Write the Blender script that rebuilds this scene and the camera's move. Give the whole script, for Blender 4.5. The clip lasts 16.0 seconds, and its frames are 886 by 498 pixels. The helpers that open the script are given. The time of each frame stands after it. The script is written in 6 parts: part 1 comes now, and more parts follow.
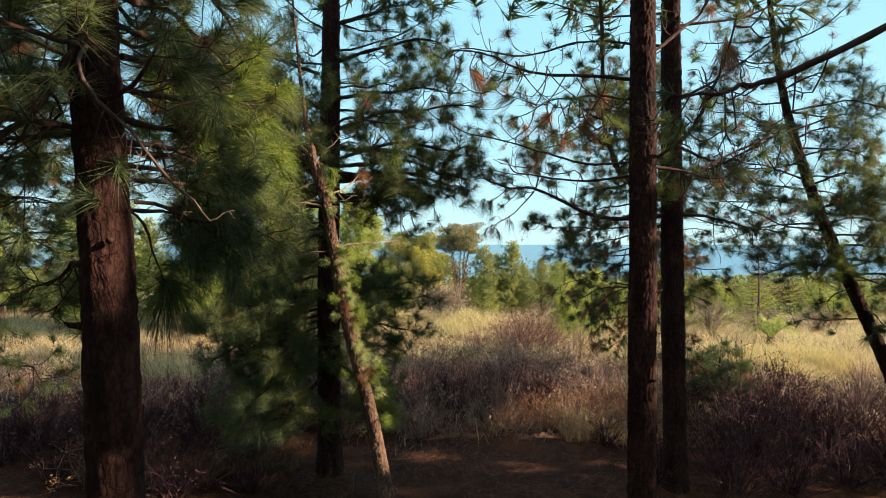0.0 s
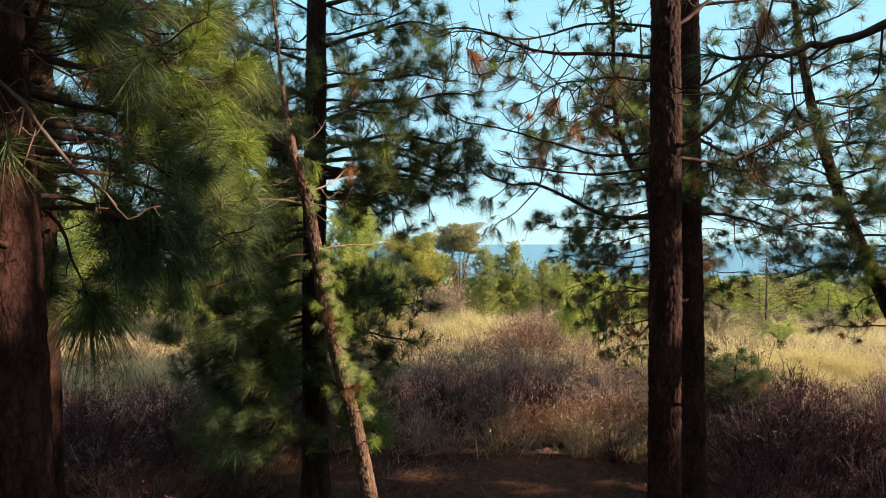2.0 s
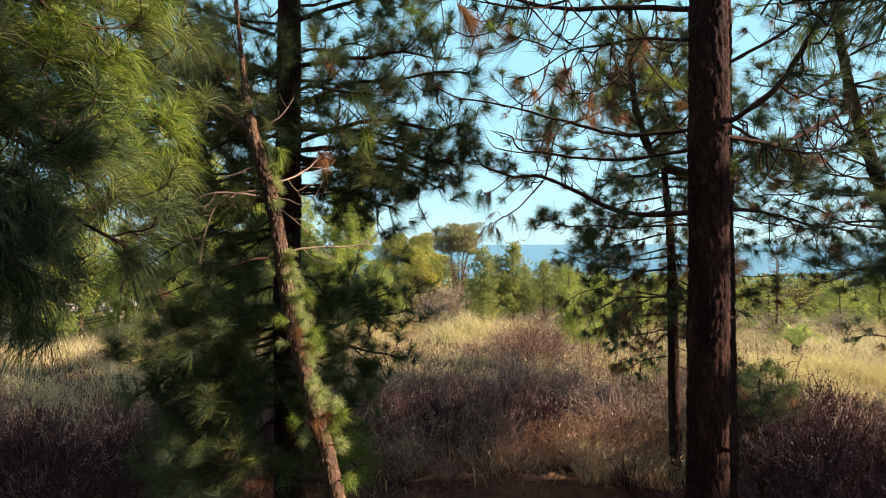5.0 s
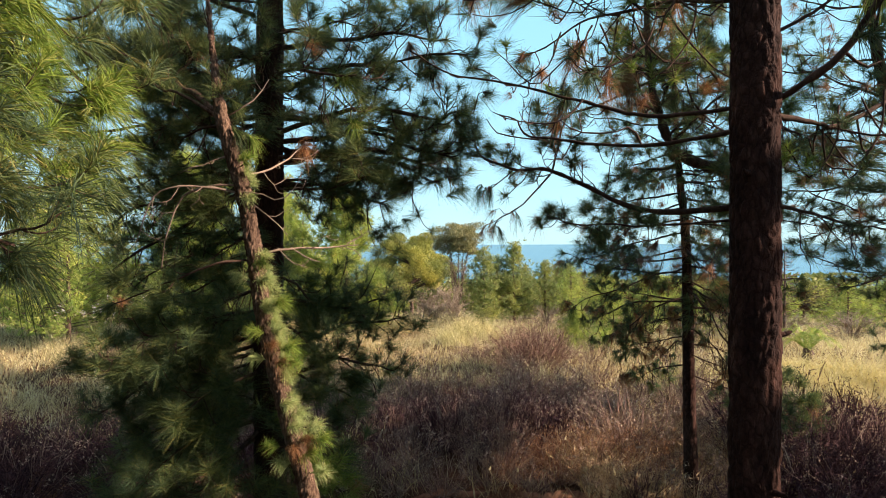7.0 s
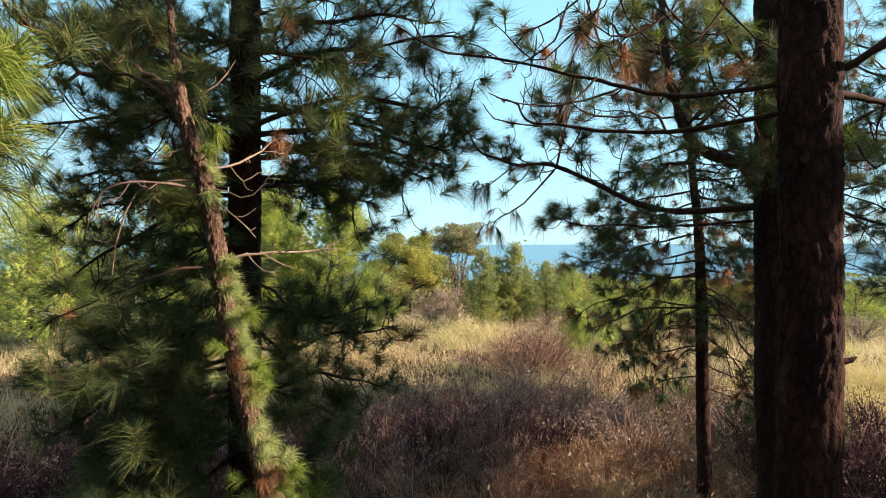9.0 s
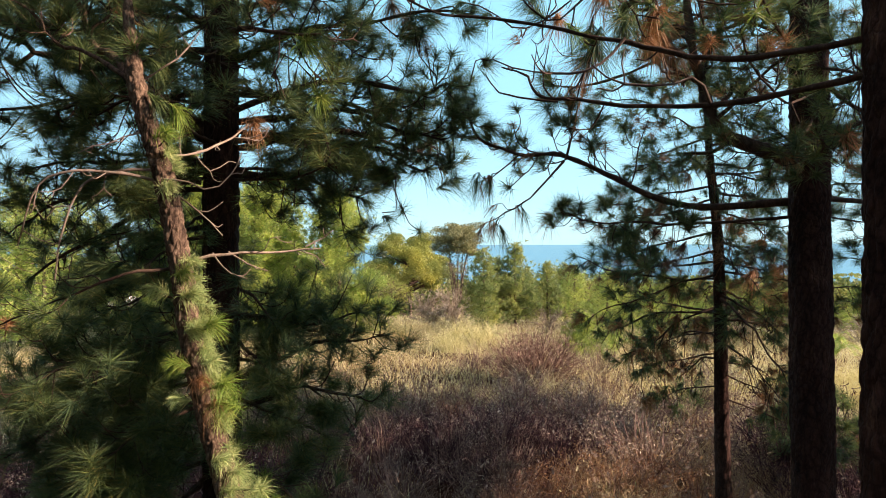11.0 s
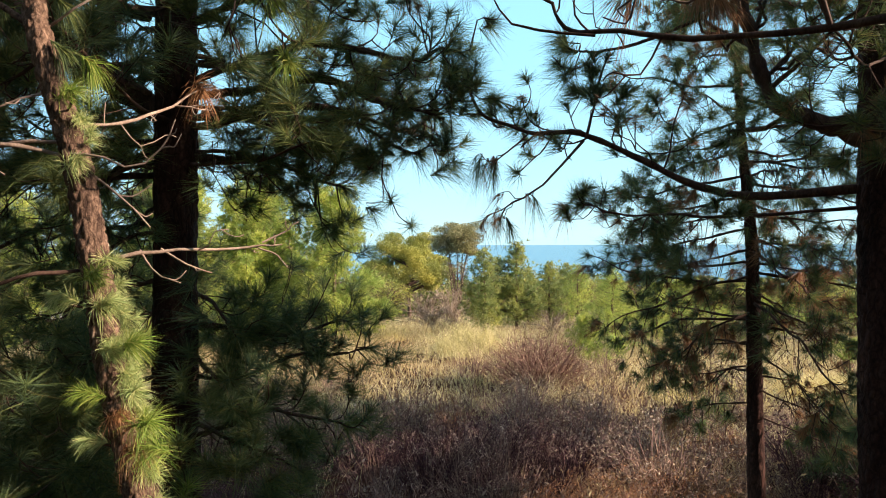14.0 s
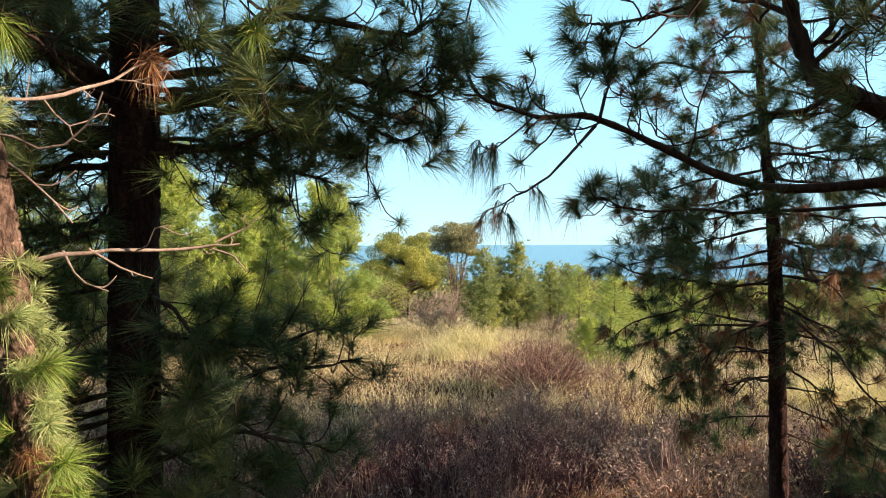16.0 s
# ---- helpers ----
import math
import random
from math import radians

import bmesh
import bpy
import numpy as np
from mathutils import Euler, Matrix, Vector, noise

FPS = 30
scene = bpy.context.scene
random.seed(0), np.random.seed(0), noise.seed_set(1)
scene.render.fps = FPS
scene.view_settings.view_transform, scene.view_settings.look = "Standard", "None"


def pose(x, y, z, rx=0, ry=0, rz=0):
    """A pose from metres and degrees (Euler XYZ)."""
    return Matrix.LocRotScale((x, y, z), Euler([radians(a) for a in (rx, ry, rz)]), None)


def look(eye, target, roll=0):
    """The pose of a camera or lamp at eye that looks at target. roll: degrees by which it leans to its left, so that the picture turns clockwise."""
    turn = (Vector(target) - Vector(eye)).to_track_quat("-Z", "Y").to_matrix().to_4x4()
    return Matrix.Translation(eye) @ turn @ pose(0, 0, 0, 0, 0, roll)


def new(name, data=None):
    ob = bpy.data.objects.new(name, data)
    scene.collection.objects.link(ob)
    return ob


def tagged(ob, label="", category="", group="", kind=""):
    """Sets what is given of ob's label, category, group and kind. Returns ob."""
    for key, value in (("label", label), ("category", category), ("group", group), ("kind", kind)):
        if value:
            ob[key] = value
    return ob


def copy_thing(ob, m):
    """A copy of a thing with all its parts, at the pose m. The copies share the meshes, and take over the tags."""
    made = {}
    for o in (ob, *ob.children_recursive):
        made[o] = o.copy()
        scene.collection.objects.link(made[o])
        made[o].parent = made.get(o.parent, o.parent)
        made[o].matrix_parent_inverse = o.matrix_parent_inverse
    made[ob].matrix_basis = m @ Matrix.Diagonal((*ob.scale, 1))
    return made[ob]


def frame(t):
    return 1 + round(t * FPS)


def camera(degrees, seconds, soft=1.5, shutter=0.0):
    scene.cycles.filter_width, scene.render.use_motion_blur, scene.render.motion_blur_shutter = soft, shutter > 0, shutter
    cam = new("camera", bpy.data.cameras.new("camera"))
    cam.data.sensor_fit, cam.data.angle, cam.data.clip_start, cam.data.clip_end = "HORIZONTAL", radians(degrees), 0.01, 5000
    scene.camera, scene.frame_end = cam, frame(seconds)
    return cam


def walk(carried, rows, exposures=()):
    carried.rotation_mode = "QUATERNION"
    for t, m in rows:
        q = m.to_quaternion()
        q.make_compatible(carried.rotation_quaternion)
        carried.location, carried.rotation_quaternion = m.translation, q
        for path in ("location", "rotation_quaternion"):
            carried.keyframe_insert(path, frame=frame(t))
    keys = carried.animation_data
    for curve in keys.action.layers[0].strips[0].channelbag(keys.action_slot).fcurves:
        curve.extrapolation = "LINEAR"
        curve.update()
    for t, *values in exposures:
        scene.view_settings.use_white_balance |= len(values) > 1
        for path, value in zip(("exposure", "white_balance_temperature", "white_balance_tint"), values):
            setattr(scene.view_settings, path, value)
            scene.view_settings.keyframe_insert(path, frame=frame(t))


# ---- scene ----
cam = camera(72.0, 16.0, soft=1.0)
METRES, EYE, TILT, LEAN, TURN = 5.5, 3.5, -0.8, 0.0, 0.0
ROWS = [
    (0.0, 0.0000, 0.0000, 0.0000, -0.00, 0.00, -0.00),
    (0.5, 0.0041, 0.0367, 0.0021, 0.03, -0.02, -0.00),
    (1.0, 0.0067, 0.0767, 0.0038, 0.03, -0.03, 0.02),
    (1.5, 0.0107, 0.1093, 0.0046, 0.04, -0.03, 0.02),
    (2.0, 0.0126, 0.1472, 0.0055, 0.04, -0.01, 0.04),
    (2.5, 0.0148, 0.1795, 0.0065, 0.03, 0.01, 0.05),
    (3.0, 0.0187, 0.2142, 0.0079, 0.04, -0.00, 0.08),
    (3.5, 0.0215, 0.2492, 0.0078, 0.02, 0.02, 0.10),
    (4.0, 0.0264, 0.2839, 0.0079, 0.04, 0.03, 0.13),
    (6.5, 0.0371, 0.4520, 0.0116, 0.03, -0.01, 0.12),
    (7.0, 0.0401, 0.4832, 0.0115, 0.03, 0.01, 0.15),
    (7.5, 0.0445, 0.5135, 0.0114, 0.06, 0.01, 0.16),
    (8.0, 0.0473, 0.5439, 0.0119, 0.06, 0.04, 0.18),
    (8.5, 0.0504, 0.5732, 0.0142, 0.05, 0.03, 0.19),
    (9.0, 0.0541, 0.6020, 0.0176, 0.06, 0.03, 0.19),
    (11.5, 0.0589, 0.7459, 0.0156, 0.06, 0.07, 0.20),
    (12.0, 0.0589, 0.7740, 0.0137, 0.06, 0.09, 0.22),
    (12.5, 0.0596, 0.8016, 0.0140, 0.06, 0.07, 0.21),
    (13.0, 0.0609, 0.8297, 0.0145, 0.06, 0.06, 0.20),
    (13.5, 0.0626, 0.8574, 0.0141, 0.06, 0.06, 0.19),
    (14.0, 0.0654, 0.8851, 0.0134, 0.06, 0.06, 0.16),
    (14.5, 0.0681, 0.9127, 0.0129, 0.06, 0.06, 0.19),
    (15.0, 0.0703, 0.9395, 0.0129, 0.06, 0.06, 0.20),
    (15.5, 0.0717, 0.9648, 0.0132, 0.04, 0.06, 0.21),
    (16.0, 0.0748, 0.9888, 0.0139, 0.06, 0.06, 0.17),
]
walk(cam, [(t, pose(0, 0, EYE, TILT, LEAN, TURN) @ pose(METRES * x, METRES * y, METRES * z, 90 + pitch, roll, yaw)) for t, x, y, z, yaw, pitch, roll in ROWS],
     exposures=((0.0, 1.28, 6950, 32), (9.0, 1.36, 6700, 32), (16.0, 1.46, 6650, 32)))

# ---- world, sun ----
SUN_DIR = Vector((0.99, -0.13, 0.5)).normalized()
SUN_EL = math.asin(SUN_DIR.z)
SUN_AZ = math.atan2(SUN_DIR.x, SUN_DIR.y)
world = bpy.data.worlds.new("sky_world")
scene.world = world
world.use_nodes = True
wn = world.node_tree
sky = wn.nodes.new("ShaderNodeTexSky")
sky.sky_type = "NISHITA"
sky.sun_disc = False
sky.sun_elevation = SUN_EL
sky.sun_rotation = SUN_AZ
sky.altitude = 300
sky.air_density, sky.dust_density, sky.ozone_density = 1.0, 0.2, 1.0
tint = wn.nodes.new("ShaderNodeMix")
tint.data_type, tint.blend_type = "RGBA", "MULTIPLY"
tint.inputs[0].default_value = 1.0
tint.inputs[7].default_value = (0.9, 1.0, 1.0, 1)
wn.links.new(sky.outputs[0], tint.inputs[6])
veil = wn.nodes.new("ShaderNodeMix")
veil.data_type = "RGBA"
veil.inputs[0].default_value = 0.84
sky_at = wn.nodes.new("ShaderNodeTexCoord")
sky_xyz = wn.nodes.new("ShaderNodeSeparateXYZ")
sky_ramp = wn.nodes.new("ShaderNodeValToRGB")
for e, p, c in zip((*sky_ramp.color_ramp.elements, sky_ramp.color_ramp.elements.new(0.38), sky_ramp.color_ramp.elements.new(0.7)), (0.0, 1.0, 0.38, 0.7),
                   ((0.43, 0.97, 1.02), (0.23, 0.3, 0.52), (0.32, 0.9, 1.04), (0.25, 0.34, 0.56))):
    e.position, e.color = p, (*c, 1)
sky_gain = wn.nodes.new("ShaderNodeVectorMath")
sky_gain.operation = "SCALE"
sky_gain.inputs["Scale"].default_value = 5.3
wn.links.new(sky_at.outputs["Generated"], sky_xyz.inputs[0])
wn.links.new(sky_xyz.outputs["Z"], sky_ramp.inputs[0])
wn.links.new(sky_ramp.outputs[0], sky_gain.inputs[0])
wn.links.new(sky_gain.outputs[0], veil.inputs[7])
wn.links.new(tint.outputs[2], veil.inputs[6])
wn.links.new(veil.outputs[2], wn.nodes["Background"].inputs[0])
wn.nodes["Background"].inputs[1].default_value = 0.085
sun = new("sun", bpy.data.lights.new("sun", "SUN"))
sun.data.energy, sun.data.angle, sun.data.color = 5.0, radians(0.6), (1.0, 0.86, 0.64)
sun.matrix_world = look((30, -12, 25), Vector((30, -12, 25)) - SUN_DIR * 10)


# ---- materials ----
def nodes_of(name):
    m = bpy.data.materials.new(name)
    m.use_nodes = True
    nt = m.node_tree
    return m, nt, nt.nodes["Principled BSDF"]


def ramp(nt, stops):
    r = nt.nodes.new("ShaderNodeValToRGB")
    while len(r.color_ramp.elements) < len(stops):
        r.color_ramp.elements.new(0.5)
    for e, (p, c) in zip(r.color_ramp.elements, stops):
        e.position, e.color = p, (*c, 1)
    return r


def noise_tex(nt, scale, detail=4, rough=0.6, stretch=None, coords="Object"):
    tc = nt.nodes.new("ShaderNodeTexCoord")
    n = nt.nodes.new("ShaderNodeTexNoise")
    n.inputs["Scale"].default_value, n.inputs["Detail"].default_value, n.inputs["Roughness"].default_value = scale, detail, rough
    if stretch:
        mp = nt.nodes.new("ShaderNodeMapping")
        mp.inputs["Scale"].default_value = stretch
        nt.links.new(tc.outputs[coords], mp.inputs[0])
        nt.links.new(mp.outputs[0], n.inputs["Vector"])
    else:
        nt.links.new(tc.outputs[coords], n.inputs["Vector"])
    return n


def mix(nt, kind, fac, a, b):
    n = nt.nodes.new("ShaderNodeMix")
    n.data_type, n.blend_type = "RGBA", kind
    for slot, v in ((0, fac), (6, a), (7, b)):
        if isinstance(v, (int, float)):
            n.inputs[slot].default_value = v
        elif isinstance(v, tuple):
            n.inputs[slot].default_value = (*v, 1)
        else:
            nt.links.new(v, n.inputs[slot])
    return n.outputs[2]


def bump(nt, bsdf, height, strength, dist):
    b = nt.nodes.new("ShaderNodeBump")
    b.inputs["Strength"].default_value, b.inputs["Distance"].default_value = strength, dist
    nt.links.new(height, b.inputs["Height"])
    nt.links.new(b.outputs[0], bsdf.inputs["Normal"])


def leafy(name, stops, rough=0.55, through_light=0.35, patch=None):
    """Leaves, needles and blades: each island its own shade, with some light passing through."""
    m, nt, bs = nodes_of(name)
    geo = nt.nodes.new("ShaderNodeNewGeometry")
    r = ramp(nt, stops)
    nt.links.new(geo.outputs["Random Per Island"], r.inputs[0])
    col = r.outputs[0]
    if patch:
        n = noise_tex(nt, patch[0], 3)
        pr = ramp(nt, [(0.38, patch[1]), (0.62, patch[2])])
        nt.links.new(n.outputs[0], pr.inputs[0])
        col = mix(nt, "MULTIPLY", 1.0, col, pr.outputs[0])
    nt.links.new(col, bs.inputs["Base Color"])
    bs.inputs["Roughness"].default_value = rough
    bs.inputs["Specular IOR Level"].default_value = 0.2
    tr = nt.nodes.new("ShaderNodeBsdfTranslucent")
    nt.links.new(col, tr.inputs[0])
    mx = nt.nodes.new("ShaderNodeMixShader")
    mx.inputs[0].default_value = through_light
    nt.links.new(bs.outputs[0], mx.inputs[1])
    nt.links.new(tr.outputs[0], mx.inputs[2])
    nt.links.new(mx.outputs[0], nt.nodes["Material Output"].inputs[0])
    return m


def barky(name, dark, light, grey, scale=9.0, plates=0.0):
    """Bark: slow colour drift, fine grain and, where plates is given, scaly plates parted by dark cracks (plates to the metre)."""
    m, nt, bs = nodes_of(name)
    big = noise_tex(nt, scale, 5, 0.65, (1, 1, 0.3))
    fine = noise_tex(nt, scale * 9, 4, 0.7, (1, 1, 0.4))
    stain = noise_tex(nt, 1.7, 3, 0.5)
    r = ramp(nt, [(0.3, dark), (0.62, light), (0.8, grey)])
    nt.links.new(big.outputs[0], r.inputs[0])
    f = ramp(nt, [(0.25, (0.55, 0.5, 0.48)), (0.75, (1.15, 1.12, 1.1))])
    nt.links.new(fine.outputs[0], f.inputs[0])
    s = ramp(nt, [(0.35, (0.75, 0.72, 0.7)), (0.65, (1.1, 1.05, 1.0))])
    nt.links.new(stain.outputs[0], s.inputs[0])
    c = mix(nt, "MULTIPLY", 1.0, r.outputs[0], f.outputs[0])
    c = mix(nt, "MULTIPLY", 1.0, c, s.outputs[0])
    bs.inputs["Roughness"].default_value = 0.9
    bs.inputs["Specular IOR Level"].default_value = 0.15
    height, strength, dist = fine.outputs[0], 0.7, 0.006
    if plates:
        warp = noise_tex(nt, plates * 0.5, 3, 0.6)
        at = nt.nodes.new("ShaderNodeTexCoord")
        mp = nt.nodes.new("ShaderNodeMapping")
        mp.inputs["Scale"].default_value = (1, 1, 0.38)
        nt.links.new(at.outputs["Object"], mp.inputs[0])
        bent = nt.nodes.new("ShaderNodeVectorMath")
        bent.operation = "MULTIPLY_ADD"
        nt.links.new(warp.outputs["Color"], bent.inputs[0])
        bent.inputs[1].default_value = (1.6 / plates,) * 3
        nt.links.new(mp.outputs[0], bent.inputs[2])
        edge = nt.nodes.new("ShaderNodeTexVoronoi")
        edge.feature = "DISTANCE_TO_EDGE"
        edge.inputs["Scale"].default_value = plates
        nt.links.new(bent.outputs[0], edge.inputs["Vector"])
        er = ramp(nt, [(0.0, (0.5, 0.46, 0.45)), (0.16, (0.86, 0.84, 0.82)), (0.45, (1.12, 1.1, 1.07))])
        nt.links.new(edge.outputs[0], er.inputs[0])
        c = mix(nt, "MULTIPLY", 1.0, c, er.outputs[0])
        add = nt.nodes.new("ShaderNodeMath")
        add.operation = "MULTIPLY_ADD"
        nt.links.new(fine.outputs[0], add.inputs[0])
        add.inputs[1].default_value = 0.7
        nt.links.new(er.outputs[0], add.inputs[2])
        height, strength, dist = add.outputs[0], 1.0, 0.2 / plates
    nt.links.new(c, bs.inputs["Base Color"])
    bump(nt, bs, height, strength, dist)
    return m


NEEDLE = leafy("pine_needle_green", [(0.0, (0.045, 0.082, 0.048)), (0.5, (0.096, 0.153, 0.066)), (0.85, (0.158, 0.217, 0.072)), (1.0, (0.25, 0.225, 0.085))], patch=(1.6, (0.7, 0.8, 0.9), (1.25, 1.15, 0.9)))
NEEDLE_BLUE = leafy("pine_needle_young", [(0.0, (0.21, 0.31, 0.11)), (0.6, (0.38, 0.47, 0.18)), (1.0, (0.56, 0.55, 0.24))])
# Yellow-green of fresh shoots, also used to paint sunlight on some boughs.
NEEDLE_FRESH_LIT = leafy("pine_needle_fresh_lit", [(0.0, (0.1, 0.19, 0.03)), (0.6, (0.2, 0.31, 0.045)), (1.0, (0.36, 0.37, 0.1))])
NEEDLE_DEAD = leafy("pine_needle_dead", [(0.0, (0.19, 0.085, 0.035)), (0.6, (0.32, 0.155, 0.065)), (1.0, (0.43, 0.27, 0.14))])
NEEDLE_FAR = leafy("far_pine_needle", [(0.0, (0.17, 0.22, 0.06)), (0.5, (0.29, 0.35, 0.1)), (1.0, (0.44, 0.44, 0.17))], through_light=0.5, patch=(0.5, (0.7, 0.8, 0.9), (1.25, 1.15, 0.9)))
# For growth beyond the grass: sunlight is brightened into the colour.
NEEDLE_LIT = leafy("sun_brightened_pine_needle", [(0.0, (0.22, 0.32, 0.075)), (0.6, (0.37, 0.47, 0.115)), (1.0, (0.55, 0.53, 0.19))], through_light=0.5, patch=(0.6, (0.8, 0.9, 0.9), (1.2, 1.15, 0.9)))
LEAF_OLIVE = leafy("olive_leaf", [(0.0, (0.23, 0.265, 0.06)), (0.5, (0.33, 0.36, 0.085)), (1.0, (0.42, 0.41, 0.13))], patch=(0.35, (0.65, 0.75, 0.8), (1.2, 1.1, 0.9)))
LEAF_GREY = leafy("grey_green_leaf", [(0.0, (0.17, 0.185, 0.09)), (0.5, (0.26, 0.265, 0.12)), (1.0, (0.36, 0.33, 0.16))])
LEAF_GREEN = leafy("shrub_leaf", [(0.0, (0.09, 0.13, 0.035)), (0.5, (0.18, 0.22, 0.06)), (1.0, (0.3, 0.31, 0.1))])
STRAW = leafy("dry_grass_blade", [(0.0, (0.32, 0.25, 0.15)), (0.4, (0.585, 0.52, 0.275)), (0.8, (0.735, 0.68, 0.4)), (1.0, (0.8, 0.75, 0.56))], 0.6, 0.4, patch=(0.35, (0.86, 0.81, 0.72), (1.06, 1.1, 0.98)))
STRAW_BROWN = leafy("brown_grass_blade", [(0.0, (0.3, 0.18, 0.09)), (0.5, (0.5, 0.36, 0.19)), (1.0, (0.66, 0.54, 0.32))], 0.6, 0.4)
STRAW_GREEN = leafy("green_grass_stalk", [(0.0, (0.36, 0.34, 0.13)), (0.5, (0.54, 0.5, 0.22)), (1.0, (0.66, 0.6, 0.34))], 0.6, 0.35)
STRAW_PALE = leafy("pale_grass_blade", [(0.0, (0.42, 0.36, 0.14)), (0.5, (0.6, 0.54, 0.22)), (1.0, (0.7, 0.64, 0.34))], 0.6, 0.3)
TWIG_DRY = leafy("dry_shrub_twig", [(0.0, (0.09, 0.052, 0.05)), (0.5, (0.19, 0.12, 0.1)), (1.0, (0.4, 0.28, 0.21))], 0.8, 0.12)
TWIG_PALE = leafy("pale_bare_twig", [(0.0, (0.17, 0.125, 0.085)), (0.5, (0.28, 0.22, 0.155)), (1.0, (0.42, 0.36, 0.27))], 0.8, 0.1)
TWIG_RED = leafy("red_shrub_twig", [(0.0, (0.12, 0.06, 0.05)), (0.5, (0.26, 0.155, 0.11)), (1.0, (0.46, 0.33, 0.23))], 0.8, 0.15)
TWIG_GREY = leafy("grey_shrub_twig", [(0.0, (0.09, 0.065, 0.06)), (0.5, (0.17, 0.13, 0.115)), (1.0, (0.34, 0.27, 0.23))], 0.8, 0.12)
LEAF_DRY = leafy("dry_shrub_leaf", [(0.0, (0.12, 0.076, 0.068)), (0.6, (0.28, 0.21, 0.15)), (0.93, (0.44, 0.37, 0.26)), (1.0, (0.6, 0.52, 0.41))], 0.8, 0.25)
LEAF_RED = leafy("red_shrub_leaf", [(0.0, (0.12, 0.05, 0.04)), (0.6, (0.27, 0.14, 0.1)), (1.0, (0.48, 0.32, 0.22))], 0.8, 0.25)
# Purple-brown twigs darkened in colour to stand in for shade.
TWIG_SHADE_TONE = leafy("shade_toned_shrub_twig", [(0.0, (0.03, 0.013, 0.018)), (0.6, (0.07, 0.032, 0.038)), (1.0, (0.17, 0.09, 0.085))], 0.8, 0.1)
SEED_PALE = leafy("dry_seed_head", [(0.0, (0.22, 0.15, 0.12)), (0.5, (0.38, 0.28, 0.21)), (1.0, (0.58, 0.46, 0.36))], 0.8, 0.3)
FERN_RUST = leafy("rust_shrub_leaf", [(0.0, (0.15, 0.06, 0.03)), (0.5, (0.3, 0.145, 0.065)), (1.0, (0.44, 0.27, 0.13))], 0.7, 0.25)
LITTER = leafy("fallen_needle", [(0.0, (0.08, 0.035, 0.016)), (0.6, (0.16, 0.075, 0.032)), (1.0, (0.27, 0.15, 0.07))], 0.8, 0.1)
BARK = barky("pine_bark", (0.026, 0.013, 0.011), (0.085, 0.044, 0.033), (0.25, 0.15, 0.108), plates=24)
BARK_YOUNG = barky("young_pine_bark", (0.06, 0.04, 0.03), (0.29, 0.215, 0.155), (0.58, 0.49, 0.4), 26, plates=40)
BARK_LIMB = barky("pine_limb_bark", (0.035, 0.024, 0.02), (0.11, 0.075, 0.055), (0.2, 0.15, 0.12), 16)
DEADWOOD = barky("dead_twig_wood", (0.24, 0.19, 0.145), (0.4, 0.335, 0.27), (0.54, 0.47, 0.39), 20)
BARK_FAR = barky("far_tree_bark", (0.08, 0.06, 0.05), (0.2, 0.15, 0.12), (0.3, 0.25, 0.2), 4)


def ground_mat():
    m, nt, bs = nodes_of("needle_litter_soil")
    big = noise_tex(nt, 0.5, 5, 0.6)
    mid = noise_tex(nt, 5.0, 5, 0.7)
    fine = noise_tex(nt, 60.0, 4, 0.7)
    r = ramp(nt, [(0.3, (0.03, 0.015, 0.012)), (0.5, (0.06, 0.03, 0.018)), (0.7, (0.12, 0.06, 0.032))])
    nt.links.new(big.outputs[0], r.inputs[0])
    r2 = ramp(nt, [(0.3, (0.6, 0.55, 0.5)), (0.7, (1.25, 1.2, 1.15))])
    nt.links.new(mid.outputs[0], r2.inputs[0])
    r3 = ramp(nt, [(0.3, (0.6, 0.58, 0.55)), (0.7, (1.3, 1.25, 1.2))])
    nt.links.new(fine.outputs[0], r3.inputs[0])
    c = mix(nt, "MULTIPLY", 1.0, r.outputs[0], r2.outputs[0])
    c = mix(nt, "MULTIPLY", 1.0, c, r3.outputs[0])
    nt.links.new(c, bs.inputs["Base Color"])
    bs.inputs["Roughness"].default_value = 0.95
    bs.inputs["Specular IOR Level"].default_value = 0.1
    bump(nt, bs, fine.outputs[0], 0.8, 0.02)
    return m


def sea_mat():
    m, nt, bs = nodes_of("sea_water")
    n = noise_tex(nt, 0.02, 6, 0.6)
    r = ramp(nt, [(0.3, (0.012, 0.105, 0.2)), (0.7, (0.018, 0.135, 0.24))])
    nt.links.new(n.outputs[0], r.inputs[0])
    nt.links.new(r.outputs[0], bs.inputs["Base Color"])
    bs.inputs["Roughness"].default_value = 0.2
    bs.inputs["Specular IOR Level"].default_value = 0.2
    bs.inputs["IOR"].default_value = 1.33
    w = noise_tex(nt, 0.25, 4, 0.6)
    bump(nt, bs, w.outputs[0], 0.06, 0.5)
    return m


def plain(name, a, b, scale, rough=0.8):
    m, nt, bs = nodes_of(name)
    n = noise_tex(nt, scale, 5)
    r = ramp(nt, [(0.3, a), (0.7, b)])
    nt.links.new(n.outputs[0], r.inputs[0])
    nt.links.new(r.outputs[0], bs.inputs["Base Color"])
    bs.inputs["Roughness"].default_value = rough
    return m


BANK = plain("sandy_earth", (0.1, 0.045, 0.024), (0.3, 0.155, 0.08), 22, 0.95)
SOIL = ground_mat()
SEA = sea_mat()
WHITE_WALL = plain("white_render", (0.72, 0.7, 0.66), (0.82, 0.8, 0.77), 2)
ROOF_TILE = plain("clay_roof", (0.3, 0.12, 0.07), (0.4, 0.18, 0.1), 3)
